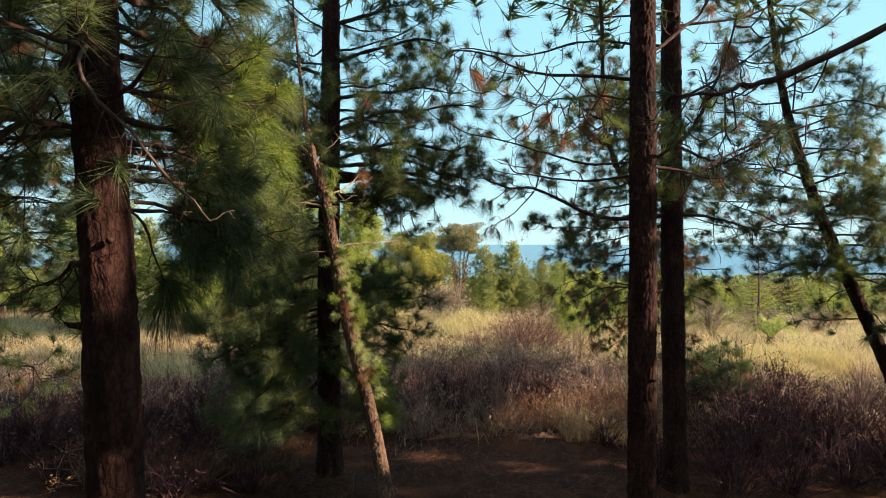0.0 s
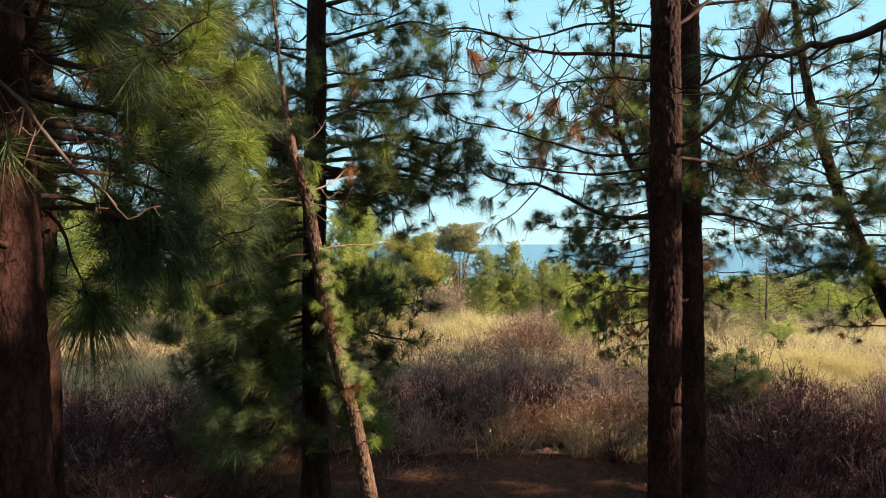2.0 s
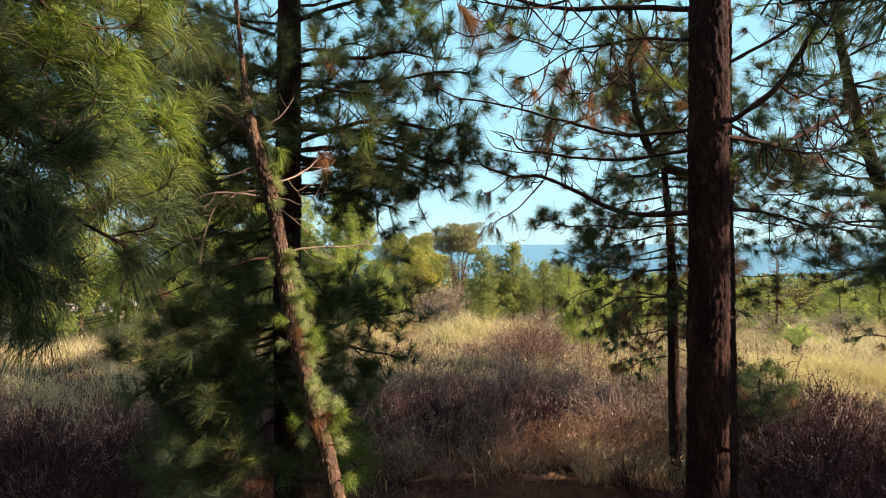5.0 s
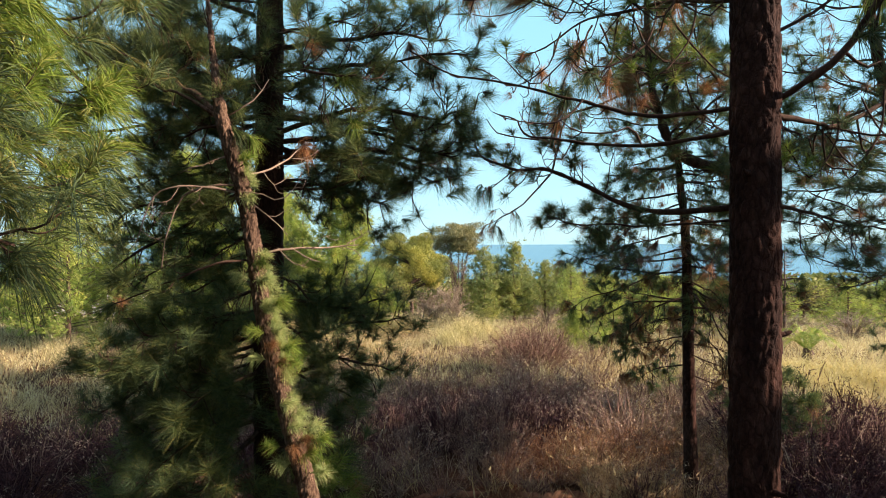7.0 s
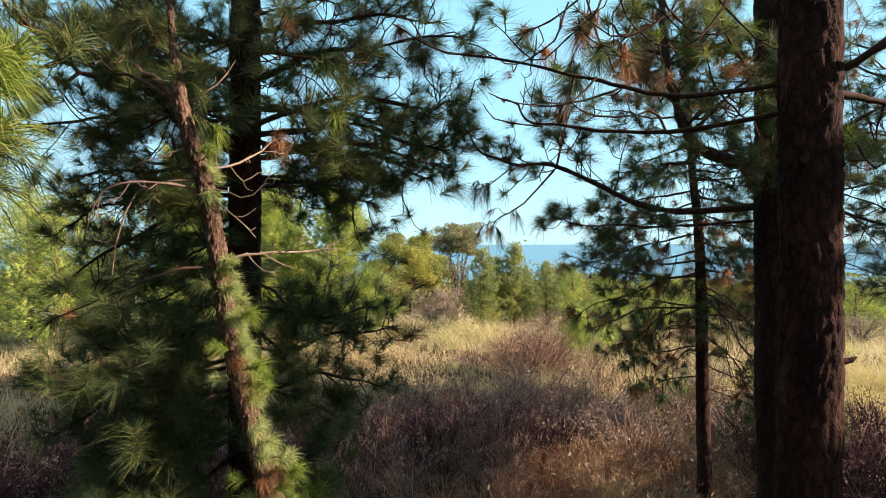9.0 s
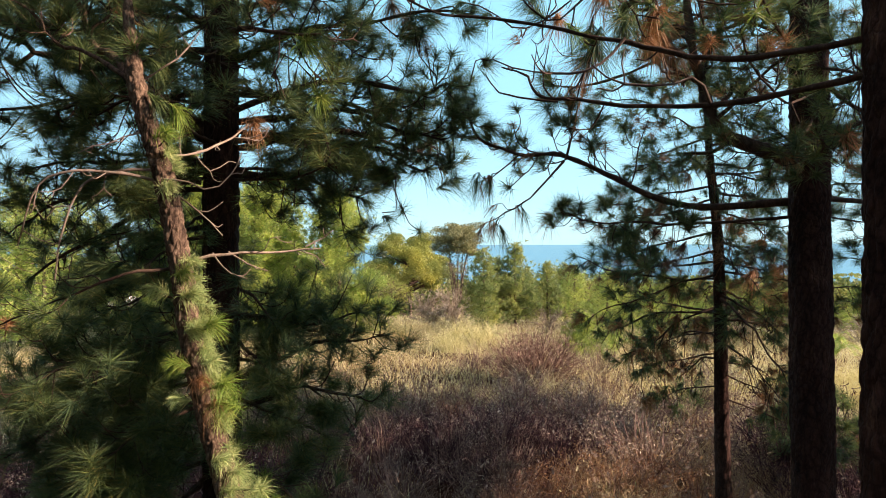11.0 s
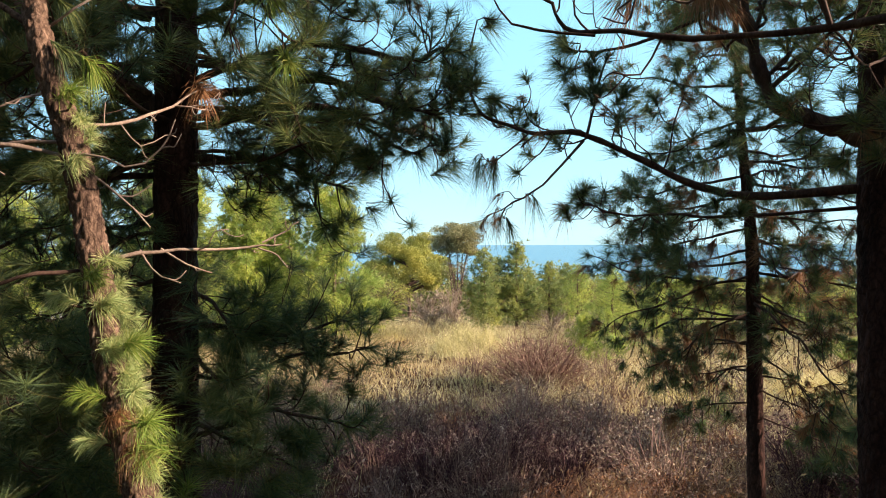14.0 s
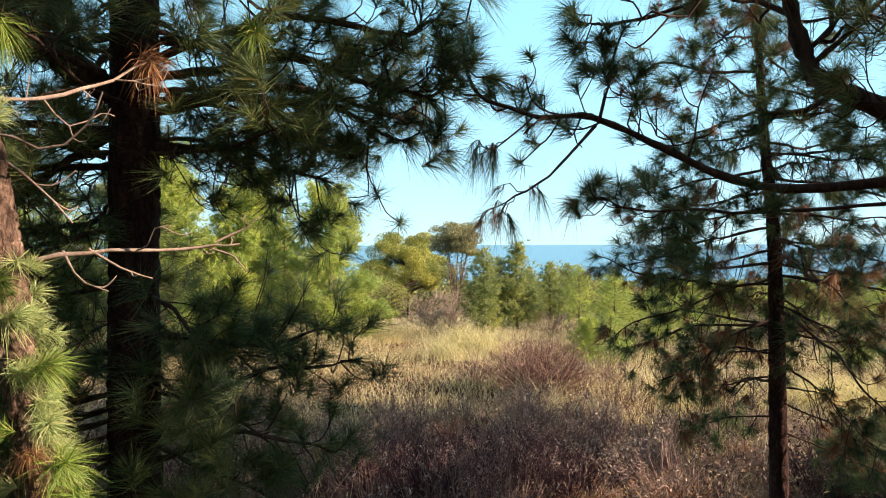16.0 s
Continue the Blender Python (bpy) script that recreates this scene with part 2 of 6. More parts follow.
GLASS_DARK = plain("window_glass", (0.02, 0.03, 0.04), (0.04, 0.05, 0.06), 1, 0.1)


# ---- mesh helpers ----
class Geo:
    """Gathers vertices and triangles."""

    def __init__(self):
        self.v, self.f, self.n = [], [], 0

    def add(self, v, f):
        v, f = np.asarray(v, float).reshape(-1, 3), np.asarray(f, int).reshape(-1, 3)
        self.v.append(v), self.f.append(f + self.n)
        self.n += len(v)

    def mesh(self, name, mat, smooth=True):
        me = bpy.data.meshes.new(name)
        v, f = np.concatenate(self.v), np.concatenate(self.f)
        me.vertices.add(len(v)), me.loops.add(3 * len(f)), me.polygons.add(len(f))
        me.vertices.foreach_set("co", v.ravel())
        me.loops.foreach_set("vertex_index", f.ravel().astype(np.int32))
        me.polygons.foreach_set("loop_start", np.arange(0, 3 * len(f), 3, dtype=np.int32))
        me.polygons.foreach_set("use_smooth", np.full(len(f), smooth))
        me.update(calc_edges=True)
        me.materials.append(mat)
        return me


def part(name, geo, mat, parent=None, label="", smooth=True, kind=""):
    ob = new(name, geo.mesh(name, mat, smooth))
    if parent:
        ob.parent = parent
    return tagged(ob, label, kind=kind)


def unit(v):
    v = np.asarray(v, float)
    return v / np.maximum(np.linalg.norm(v, axis=-1, keepdims=True), 1e-9)


def glide(ctrl, n):
    """A smooth line of n points through the control points."""
    c = np.asarray(ctrl, float)
    c = np.vstack([2 * c[0] - c[1], c, 2 * c[-1] - c[-2]])
    s = np.linspace(0, len(c) - 3 - 1e-6, n)
    i = s.astype(int)
    u = (s - i)[:, None]
    a, b, d, e = c[i], c[i + 1], c[i + 2], c[i + 3]
    return 0.5 * (2 * b + (d - a) * u + (2 * a - 5 * b + 4 * d - e) * u**2 + (3 * b - a - 3 * d + e) * u**3)


def tube(geo, pts, radii, sides=5, relief=None):
    pts = np.asarray(pts, float)
    n = len(pts)
    t = unit(np.gradient(pts, axis=0))
    ref = np.array([0.31, 0.92, 0.23]) if abs(t[0][1]) < 0.8 else np.array([0.95, 0.1, 0.3])
    a = unit(np.cross(t, ref))
    b = np.cross(t, a)
    ang = np.linspace(0, 2 * math.pi, sides, endpoint=False)
    ring = a[:, None] * np.cos(ang)[None, :, None] + b[:, None] * np.sin(ang)[None, :, None]
    r = np.broadcast_to(np.asarray(radii, float)[:, None], (n, sides)).copy()
    if relief is not None:
        r = r + relief(pts[:, None] + ring * r[..., None], r)
    v = pts[:, None] + ring * r[..., None]
    i, j = np.meshgrid(np.arange(n - 1), np.arange(sides), indexing="ij")
    k = (j + 1) % sides
    p, q, s, w = i * sides + j, i * sides + k, (i + 1) * sides + k, (i + 1) * sides + j
    f = np.stack([np.stack([p, q, s], -1), np.stack([p, s, w], -1)], 2).reshape(-1, 3)
    v = np.vstack([v.reshape(-1, 3), pts[-1] + t[-1] * np.asarray(radii)[-1]])
    cap = np.stack([(n - 1) * sides + np.arange(sides), (n - 1) * sides + (np.arange(sides) + 1) % sides, np.full(sides, n * sides)], -1)
    geo.add(v, np.vstack([f, cap]))


def bark_relief(depth, sx=9.0, sz=4.0):
    """Plates parted by cracks, and slow swelling of the stem."""

    def relief(p, r):
        out = np.zeros(p.shape[:2])
        for i in range(p.shape[0]):
            for j in range(p.shape[1]):
                x, y, z = p[i, j]
                q = Vector((x * sx, y * sx, z * sz + 0.6 * noise.noise((x * 5, y * 5, z * 3))))
                d = noise.voronoi(q)[0]
                plate = min((d[1] - d[0]) * 3.2, 1.0)
                out[i, j] = depth * (plate - 0.6) + 0.06 * r[i, j] * noise.noise((x * 2.2, y * 2.2, z * 1.1)) + depth * 0.5 * noise.noise((x * 28, y * 28, z * 14))
        return out

    return relief


def needles(geo, rng, tips, axes, lengths, count, spread=1.15, droop=0.35, width=0.0035, shoot=0.1, simple=False):
    """Long needles that stand round the ends of shoots and bend with their weight."""
    tips, axes, lengths = np.asarray(tips, float), unit(axes), np.asarray(lengths, float)
    m = len(tips)
    if m == 0:
        return
    i = np.repeat(np.arange(m), count)
    k = len(i)
    ax = axes[i]
    pr = unit(np.cross(ax, rng.normal(size=(k, 3))))
    an = spread * np.sqrt(rng.random(k))[:, None] * (0.75 + 0.5 * rng.random(m)[i][:, None])
    d = ax * np.cos(an) + pr * np.sin(an)
    ln = (lengths[i] * (0.65 + 0.45 * rng.random(k)))[:, None]
    base = tips[i] - ax * (shoot * rng.random(k) ** 1.5)[:, None] * (lengths[i] / 0.25)[:, None]
    dr = np.zeros((k, 3))
    dr[:, 2] = -droop * (0.4 + 0.9 * rng.random(k)) * ln[:, 0]
    mid = base + d * ln * 0.52 + dr * 0.25
    tip = base + d * ln * 0.97 + dr
    sd = unit(np.cross(d, rng.normal(size=(k, 3)))) * width * 0.5
    if simple:
        v = np.stack([base + sd, base - sd, tip], 1)
        geo.add(v.reshape(-1, 3), np.arange(3 * k).reshape(-1, 3))
        return
    v = np.stack([base + sd, base - sd, mid + sd, mid - sd, tip], 1)
    o = np.arange(k)[:, None] * 5
    f = np.stack([o + [0, 1, 3], o + [0, 3, 2], o + [2, 3, 4]], 1)
    geo.add(v.reshape(-1, 3), f.reshape(-1, 3))


class Crown:
    """Shoots gathered for one limb: their ends, directions and needle lengths, green and dead."""

    def __init__(self):
        self.green, self.dead = [], []


def grow_twig(wood, rng, p0, d, length, r, crown, needle, bare, dead, sub, sag, rise):
    d = unit(d)
    side = unit(np.cross(d, rng.normal(size=3)))
    p1 = p0 + d * length * 0.4 + side * length * 0.1 * rng.normal() + np.array([0, 0, -sag * length])
    p2 = p0 + d * length * 0.75 + side * length * 0.15 * rng.normal() + np.array([0, 0, -0.5 * sag * length])
    p3 = p0 + d * length + side * length * 0.12 * rng.normal() + np.array([0, 0, rise * length])
    pts = glide([p0, p1, p2, p3], 7)
    tube(wood, pts, np.linspace(r, r * 0.55, 7), 4)
    end = unit(pts[-1] - pts[-2])
    if rng.random() > bare:
        ax = unit(end + np.array([0, 0, 0.25]))
        (crown.dead if rng.random() < dead else crown.green).append((pts[-1], ax, needle * (0.75 + 0.45 * rng.random())))
    for _ in range(sub):
        s = rng.integers(2, 6)
        dd = unit(pts[s] - pts[s - 1]) + unit(np.cross(pts[s] - pts[s - 1], rng.normal(size=3))) * (0.6 + 0.5 * rng.random())
        grow_twig(wood, rng, pts[s], dd, length * (0.35 + 0.3 * rng.random()), r * 0.7, crown, needle, bare, dead, 0, sag, rise)


def grow_limb(tree, rng, ctrl, r0, r1, twigs=8, tlen=0.55, needle=0.24, bare=0.15, dead=0.06, sub=2, count=150, sag=0.12, rise=0.18,
              start=0.25, mat=None, leaf=None, width=0.0045, droop=0.35, name="limb", label="", simple=True):
    """One limb with its twigs, and the needles on it."""
    wood, crown = Geo(), Crown()
    ctrl = np.asarray(ctrl, float)
    run = np.linalg.norm(np.diff(ctrl, axis=0), axis=1).sum()
    n = max(6, int(run / (0.3 if width > 0.03 else 0.08)))
    pts = glide(ctrl, n)
    u = np.linspace(0, 1, n)[:, None]
    pts += 0.022 * run * np.sin(u * 2 * math.pi * (1.3 + rng.random()) + rng.random(3) * 6) * u * [0.7, 0.7, 1]
    pts[1:] += np.cumsum(rng.normal(size=(n - 1, 3)) * 0.005, axis=0)
    tube(wood, pts, np.linspace(r0, r1, n) * (1 + 0.12 * rng.normal(size=n)), 7)
    for k in range(twigs):
        s = start + (1 - start) * (k + rng.random()) / max(twigs, 1)
        i = min(n - 2, int(s * (n - 1)))
        t = unit(pts[i + 1] - pts[i])
        lat = unit(np.cross(t, rng.normal(size=3)) * [1, 1, 0.7])
        d = t * (0.35 + 0.4 * rng.random()) + lat * 0.8 + np.array([0, 0, 0.08])
        grow_twig(wood, rng, pts[i], d, tlen * (0.55 + 0.7 * rng.random()) * (1.15 - 0.45 * s), max(0.0045, r1 * 0.8), crown, needle, bare, dead, sub, sag, rise)
    if bare < 0.9:
        crown.green.append((pts[-1], unit(pts[-1] - pts[-2]), needle))
    ob = part(name, wood, mat or BARK_LIMB, tree, label)
    for kind_of, rows, m in (("needles", crown.green, leaf or NEEDLE), ("dead_needles", crown.dead, NEEDLE_DEAD)):
        if rows:
            g = Geo()
            needles(g, rng, [a[0] for a in rows], [a[1] for a in rows], [a[2] for a in rows], count, width=width, droop=droop if kind_of == "needles" else 0.8, simple=simple)
            part(kind_of, g, m, ob, smooth=False, kind="stuff")
    return ob


def tuft(tree, rng, p, axis, length, count, mat, label="", droop=0.5, spread=1.3, width=0.004):
    g = Geo()
    needles(g, rng, [p], [axis], [length], count, spread=spread, droop=droop, width=width)
    return part("needle_tuft", g, mat, tree, label, smooth=False)


def stub(tree, p, d, r):
    """The broken foot of a lost branch."""
    p, d = np.array(p), unit(d)
    g = Geo()
    tube(g, [p, p + d * r * 1.6, p + d * r * 3.2, p + d * r * 4.5 + [0, 0, r * 0.6]], (r * 1.5, r, r * 0.85, r * 0.4), 8)
    return part("branch_stub", g, BARK, tree)


def tree_root(x, y, label, name="pine_tree", group="pines round the clearing", category="tree"):
    ob = new(name)
    ob.empty_display_size = 0.3
    return tagged(ob, label, category, group)


def stem(tree, ctrl, radii, depth=0.012, step=0.035, sides=56, mat=None, flare=0.35, sx=13.0, sz=5.5):
    ctrl = np.asarray(ctrl, float)
    run = np.linalg.norm(np.diff(ctrl, axis=0), axis=1).sum()
    n = int(run / step)
    pts = glide(ctrl, n)
    r = np.interp(np.linspace(0, 1, n), np.linspace(0, 1, len(radii)), radii)
    h = pts[:, 2] - pts[0, 2]
    r = r * (1 + flare * np.exp(-h / 0.3))
    g = Geo()
    tube(g, pts, r, sides, bark_relief(depth, sx, sz) if depth else None)
    return part("trunk", g, mat or BARK, tree)


def auto_limbs(tree, rng, ctrl, z0, z1, limbs, l0, l1, turn=0.0, rise=(0.0, 0.35), r=0.022, rise_to=0.18, **kw):
    """Limbs all round the stem between two heights, longer below (l0) than above (l1)."""
    ctrl = np.asarray(ctrl, float)
    for k in range(limbs):
        u = (k + 0.5 * rng.random()) / limbs
        z = z0 + (z1 - z0) * u
        x, y = np.interp(z, ctrl[:, 2], ctrl[:, 0]), np.interp(z, ctrl[:, 2], ctrl[:, 1])
        a = turn + k * 2.4 + 0.5 * rng.normal()
        ln = (l0 + (l1 - l0) * u) * (0.75 + 0.5 * rng.random())
        up = rise[0] + (rise[1] - rise[0]) * rng.random()
        d = np.array([math.cos(a), math.sin(a), 0])
        p = np.array([x, y, z])
        grow_limb(tree, rng, [p, p + d * ln * 0.5 + [0, 0, up * ln * 0.3 - 0.04], p + d * ln + [0, 0, up * ln]], r, r * 0.35, rise=rise_to, **kw)


# ---- ground and sea ----
def land_height(x, y):
    z = -0.3 - 0.015 * np.maximum(x - 6, 0) - 0.035 * np.clip(y - 15, 0, 15)
    z = z - 0.011 * np.clip(y - 28, 0, 60) ** 1.6
    far = np.clip((y - 60) / 400, 0, 1)
    z = z - 18 * far * far * (3 - 2 * far)
    coast = 430 + 560 / (1 + np.exp(-(x - 0.42 * y - 90) / 60))
    z = z - 12 * np.clip((y - coast) / 60, 0, 1)
    wob = 0.05 * np.sin(x * 0.9 + 0.7 * np.sin(y * 0.5)) + 0.05 * np.sin(y * 0.8 + x * 0.35) + 0.02 * np.sin(2.3 * x + 1.9 * y)
    return z + wob


def build_ground():
    def axis(lo, hi, near):
        a = np.arange(-near, near + 0.01, 0.5)
        out, s, v = list(a), 0.5, near
        while v < hi:
            s *= 1.18
            v += s
            out.append(v)
        s, v = 0.5, -near
        while v > lo:
            s *= 1.18
            v -= s
            out.insert(0, v)
        return np.array(out)

    xs, ys = axis(-4500, 4500, 24), axis(-300, 4500, 36)
    X, Y = np.meshgrid(xs, ys)
    Z = land_height(X, Y)
    v = np.stack([X, Y, Z], -1).reshape(-1, 3)
    w = len(xs)
    i, j = np.meshgrid(np.arange(len(ys) - 1), np.arange(w - 1), indexing="ij")
    p = i * w + j
    f = np.stack([np.stack([p, p + 1, p + w + 1], -1), np.stack([p, p + w + 1, p + w], -1)], 2)
    g = Geo()
    g.add(v, f)
    tagged(part("ground", g, SOIL), "brown sloping ground with dry pine needle litter", "ground", kind="structure")
    s = Geo()
    s.add([(-4900, 250, -30), (4900, 250, -30), (4900, 4900, -30), (-4900, 4900, -30)], [(0, 1, 2), (0, 2, 3)])
    tagged(part("water", s, SEA), "calm hazy blue sea out to the horizon", "sea", kind="structure")


build_ground()


def gz(x, y):
    return float(land_height(np.float64(x), np.float64(y)))


# ---- the pines near the camera's way ----
def pine_near_left():
    rng = np.random.default_rng(11)
    t = tree_root(-2.1, 3.9, "tall pine with dark furrowed bark and long drooping green boughs")
    c = [(-2.04, 3.9, -0.4), (-2.1, 3.9, 1.85), (-2.15, 3.9, 3.44), (-2.23, 3.9, 5.03), (-2.3, 3.95, 7.5), (-2.3, 4.0, 10.5)]
    stem(t, c, (0.17, 0.165, 0.155, 0.145, 0.11, 0.05))
    grow_limb(t, rng, [(-2.2, 3.85, 4.8), (-2.33, 3.72, 4.55), (-2.55, 3.45, 4.1), (-3.2, 3.1, 3.9)], 0.03, 0.016, twigs=4, bare=0.6, label="grey bare drooping limb")
    # Limbs ending furthest right get the brighter needles, as a painted sunlit rim.
    for k, ctrl in enumerate((([(-2.12, 4.0, 4.9), (-2.0, 5.2, 4.95), (-1.8, 6.3, 4.4)], [(-2.15, 4.0, 5.4), (-2.0, 5.4, 5.55), (-1.82, 6.3, 5.0)], [(-2.1, 4.0, 4.3), (-2.15, 5.1, 4.3), (-2.05, 6.2, 3.9)],
            [(-2.2, 4.0, 4.6), (-2.7, 5.2, 4.8), (-2.5, 6.4, 4.5)], [(-2.2, 4.0, 5.2), (-2.8, 5.4, 5.5), (-2.7, 6.4, 5.2)])
            + ([(-2.1, 4.0, 4.7), (-1.85, 4.8, 4.75), (-1.72, 5.6, 4.6)], [(-2.1, 4.0, 5.7), (-1.95, 4.9, 6.0), (-1.78, 5.8, 5.8)],
            [(-2.1, 4.0, 5.1), (-2.1, 5.2, 5.3), (-2.2, 6.6, 4.9)], [(-2.1, 4.0, 4.1), (-1.95, 4.7, 4.1), (-1.85, 5.5, 3.85)], [(-2.2, 4.0, 5.6), (-2.3, 5.4, 6.0), (-2.0, 6.6, 5.7)]))):
        grow_limb(t, rng, ctrl, 0.025, 0.009, twigs=12, tlen=0.5, needle=0.28, bare=0.08, dead=0.015, sub=2, count=85, width=0.004, simple=False, droop=0.7, leaf=NEEDLE_FRESH_LIT if ctrl[-1][0] > -1.75 else NEEDLE)
    for ctrl in ([(-2.0, 3.95, 3.75), (-1.8, 4.1, 3.7), (-1.5, 4.4, 3.4)], [(-2.05, 4.0, 3.9), (-1.75, 4.5, 3.85), (-1.38, 4.9, 3.5)], [(-2.05, 4.0, 3.7), (-1.9, 4.4, 3.65), (-1.62, 4.6, 3.3)]):
        grow_limb(t, rng, ctrl, 0.016, 0.008, twigs=11, tlen=0.32, needle=0.26, bare=0.03, dead=0.015, sub=2, count=95, width=0.0035, droop=0.95, start=0.35, simple=False)
    for ctrl in ([(-2.2, 3.9, 4.2), (-3.0, 4.2, 4.2), (-3.7, 4.6, 3.9)], [(-2.2, 3.9, 5.0), (-3.2, 4.4, 5.2), (-3.9, 5.0, 5.1)], [(-2.1, 3.9, 3.4), (-2.8, 4.6, 3.3), (-3.4, 5.4, 3.1)]):
        grow_limb(t, rng, ctrl, 0.025, 0.009, twigs=14, tlen=0.55, needle=0.27, bare=0.05, dead=0.02, droop=0.6)
    grow_limb(t, rng, [(-2.15, 3.95, 3.75), (-2.02, 4.12, 3.62), (-1.93, 4.27, 3.15)], 0.013, 0.006, twigs=2, tlen=0.15, bare=1.0, sub=0)
    for p, a in (((-1.93, 4.28, 3.13), (0.35, -0.1, -0.6)), ((-1.97, 4.3, 3.08), (-0.2, 0.2, -0.8)), ((-1.9, 4.3, 3.2), (0.6, 0.1, -0.2))):
        tuft(t, rng, p, a, 0.36, 170, NEEDLE, droop=0.75)
    stub(t, (-2.28, 3.85, 2.96), (-1, -0.3, 0.1), 0.022)
    stub(t, (-2.05, 3.75, 3.5), (0.4, -1, 0.1), 0.016)
    auto_limbs(t, rng, c, 4.0, 6.4, 14, 1.05, 1.05, rise=(-0.1, 0.3), turn=1.0, r=0.02, twigs=10, tlen=0.5, needle=0.27, bare=0.15, dead=0.015, start=0.15, count=110, droop=0.6)
    auto_limbs(t, rng, c, 6.2, 10.2, 16, 2.6, 0.9, twigs=6, tlen=0.7, needle=0.4, count=16, width=0.05, simple=True, sub=2)
    # Two more boughs with sunlight put into their needle colour.
    for ctrl in ([(-2.1, 4.0, 4.5), (-1.95, 5.1, 4.55), (-1.76, 6.0, 4.3)], [(-2.1, 4.0, 4.15), (-2.0, 5.1, 4.2), (-1.82, 5.9, 3.95)]):
        grow_limb(t, rng, ctrl, 0.022, 0.008, twigs=14, tlen=0.45, needle=0.28, bare=0.03, dead=0.015, sub=2, count=95, width=0.004, simple=False, droop=0.8, leaf=NEEDLE_FRESH_LIT)
    grow_limb(t, rng, [(-2.2, 3.78, 4.7), (-2.13, 3.55, 4.55), (-2.02, 3.5, 4.34), (-1.78, 3.5, 4.12), (-1.58, 3.5, 3.88), (-1.41, 3.55, 3.66)], 0.016, 0.006, twigs=9, tlen=0.3, bare=1.0, sub=1, sag=0.5, rise=-0.2, mat=BARK_FAR, name="dead_branch", label="grey bare drooping dead branch")


def pine_left_second():
    rng = np.random.default_rng(23)
    t = tree_root(-3.5, 6.25, "straight pine with reddish-brown bark and high dark boughs")
    c = [(-3.46, 6.25, -0.5), (-3.5, 6.25, 2.0), (-3.53, 6.25, 4.5), (-3.55, 6.25, 7.5), (-3.5, 6.3, 10.0)]
    stem(t, c, (0.145, 0.13, 0.12, 0.09, 0.04), depth=0.012, sides=40)
    stub(t, (-3.4, 6.15, 3.6), (0.7, -0.6, 0.15), 0.016)
    auto_limbs(t, rng, c, 4.6, 9.8, 16, 1.1, 0.9, rise=(-0.1, 0.3), r=0.02, twigs=8, tlen=0.5, needle=0.27, bare=0.1, dead=0.02, count=70, width=0.006, droop=0.6)


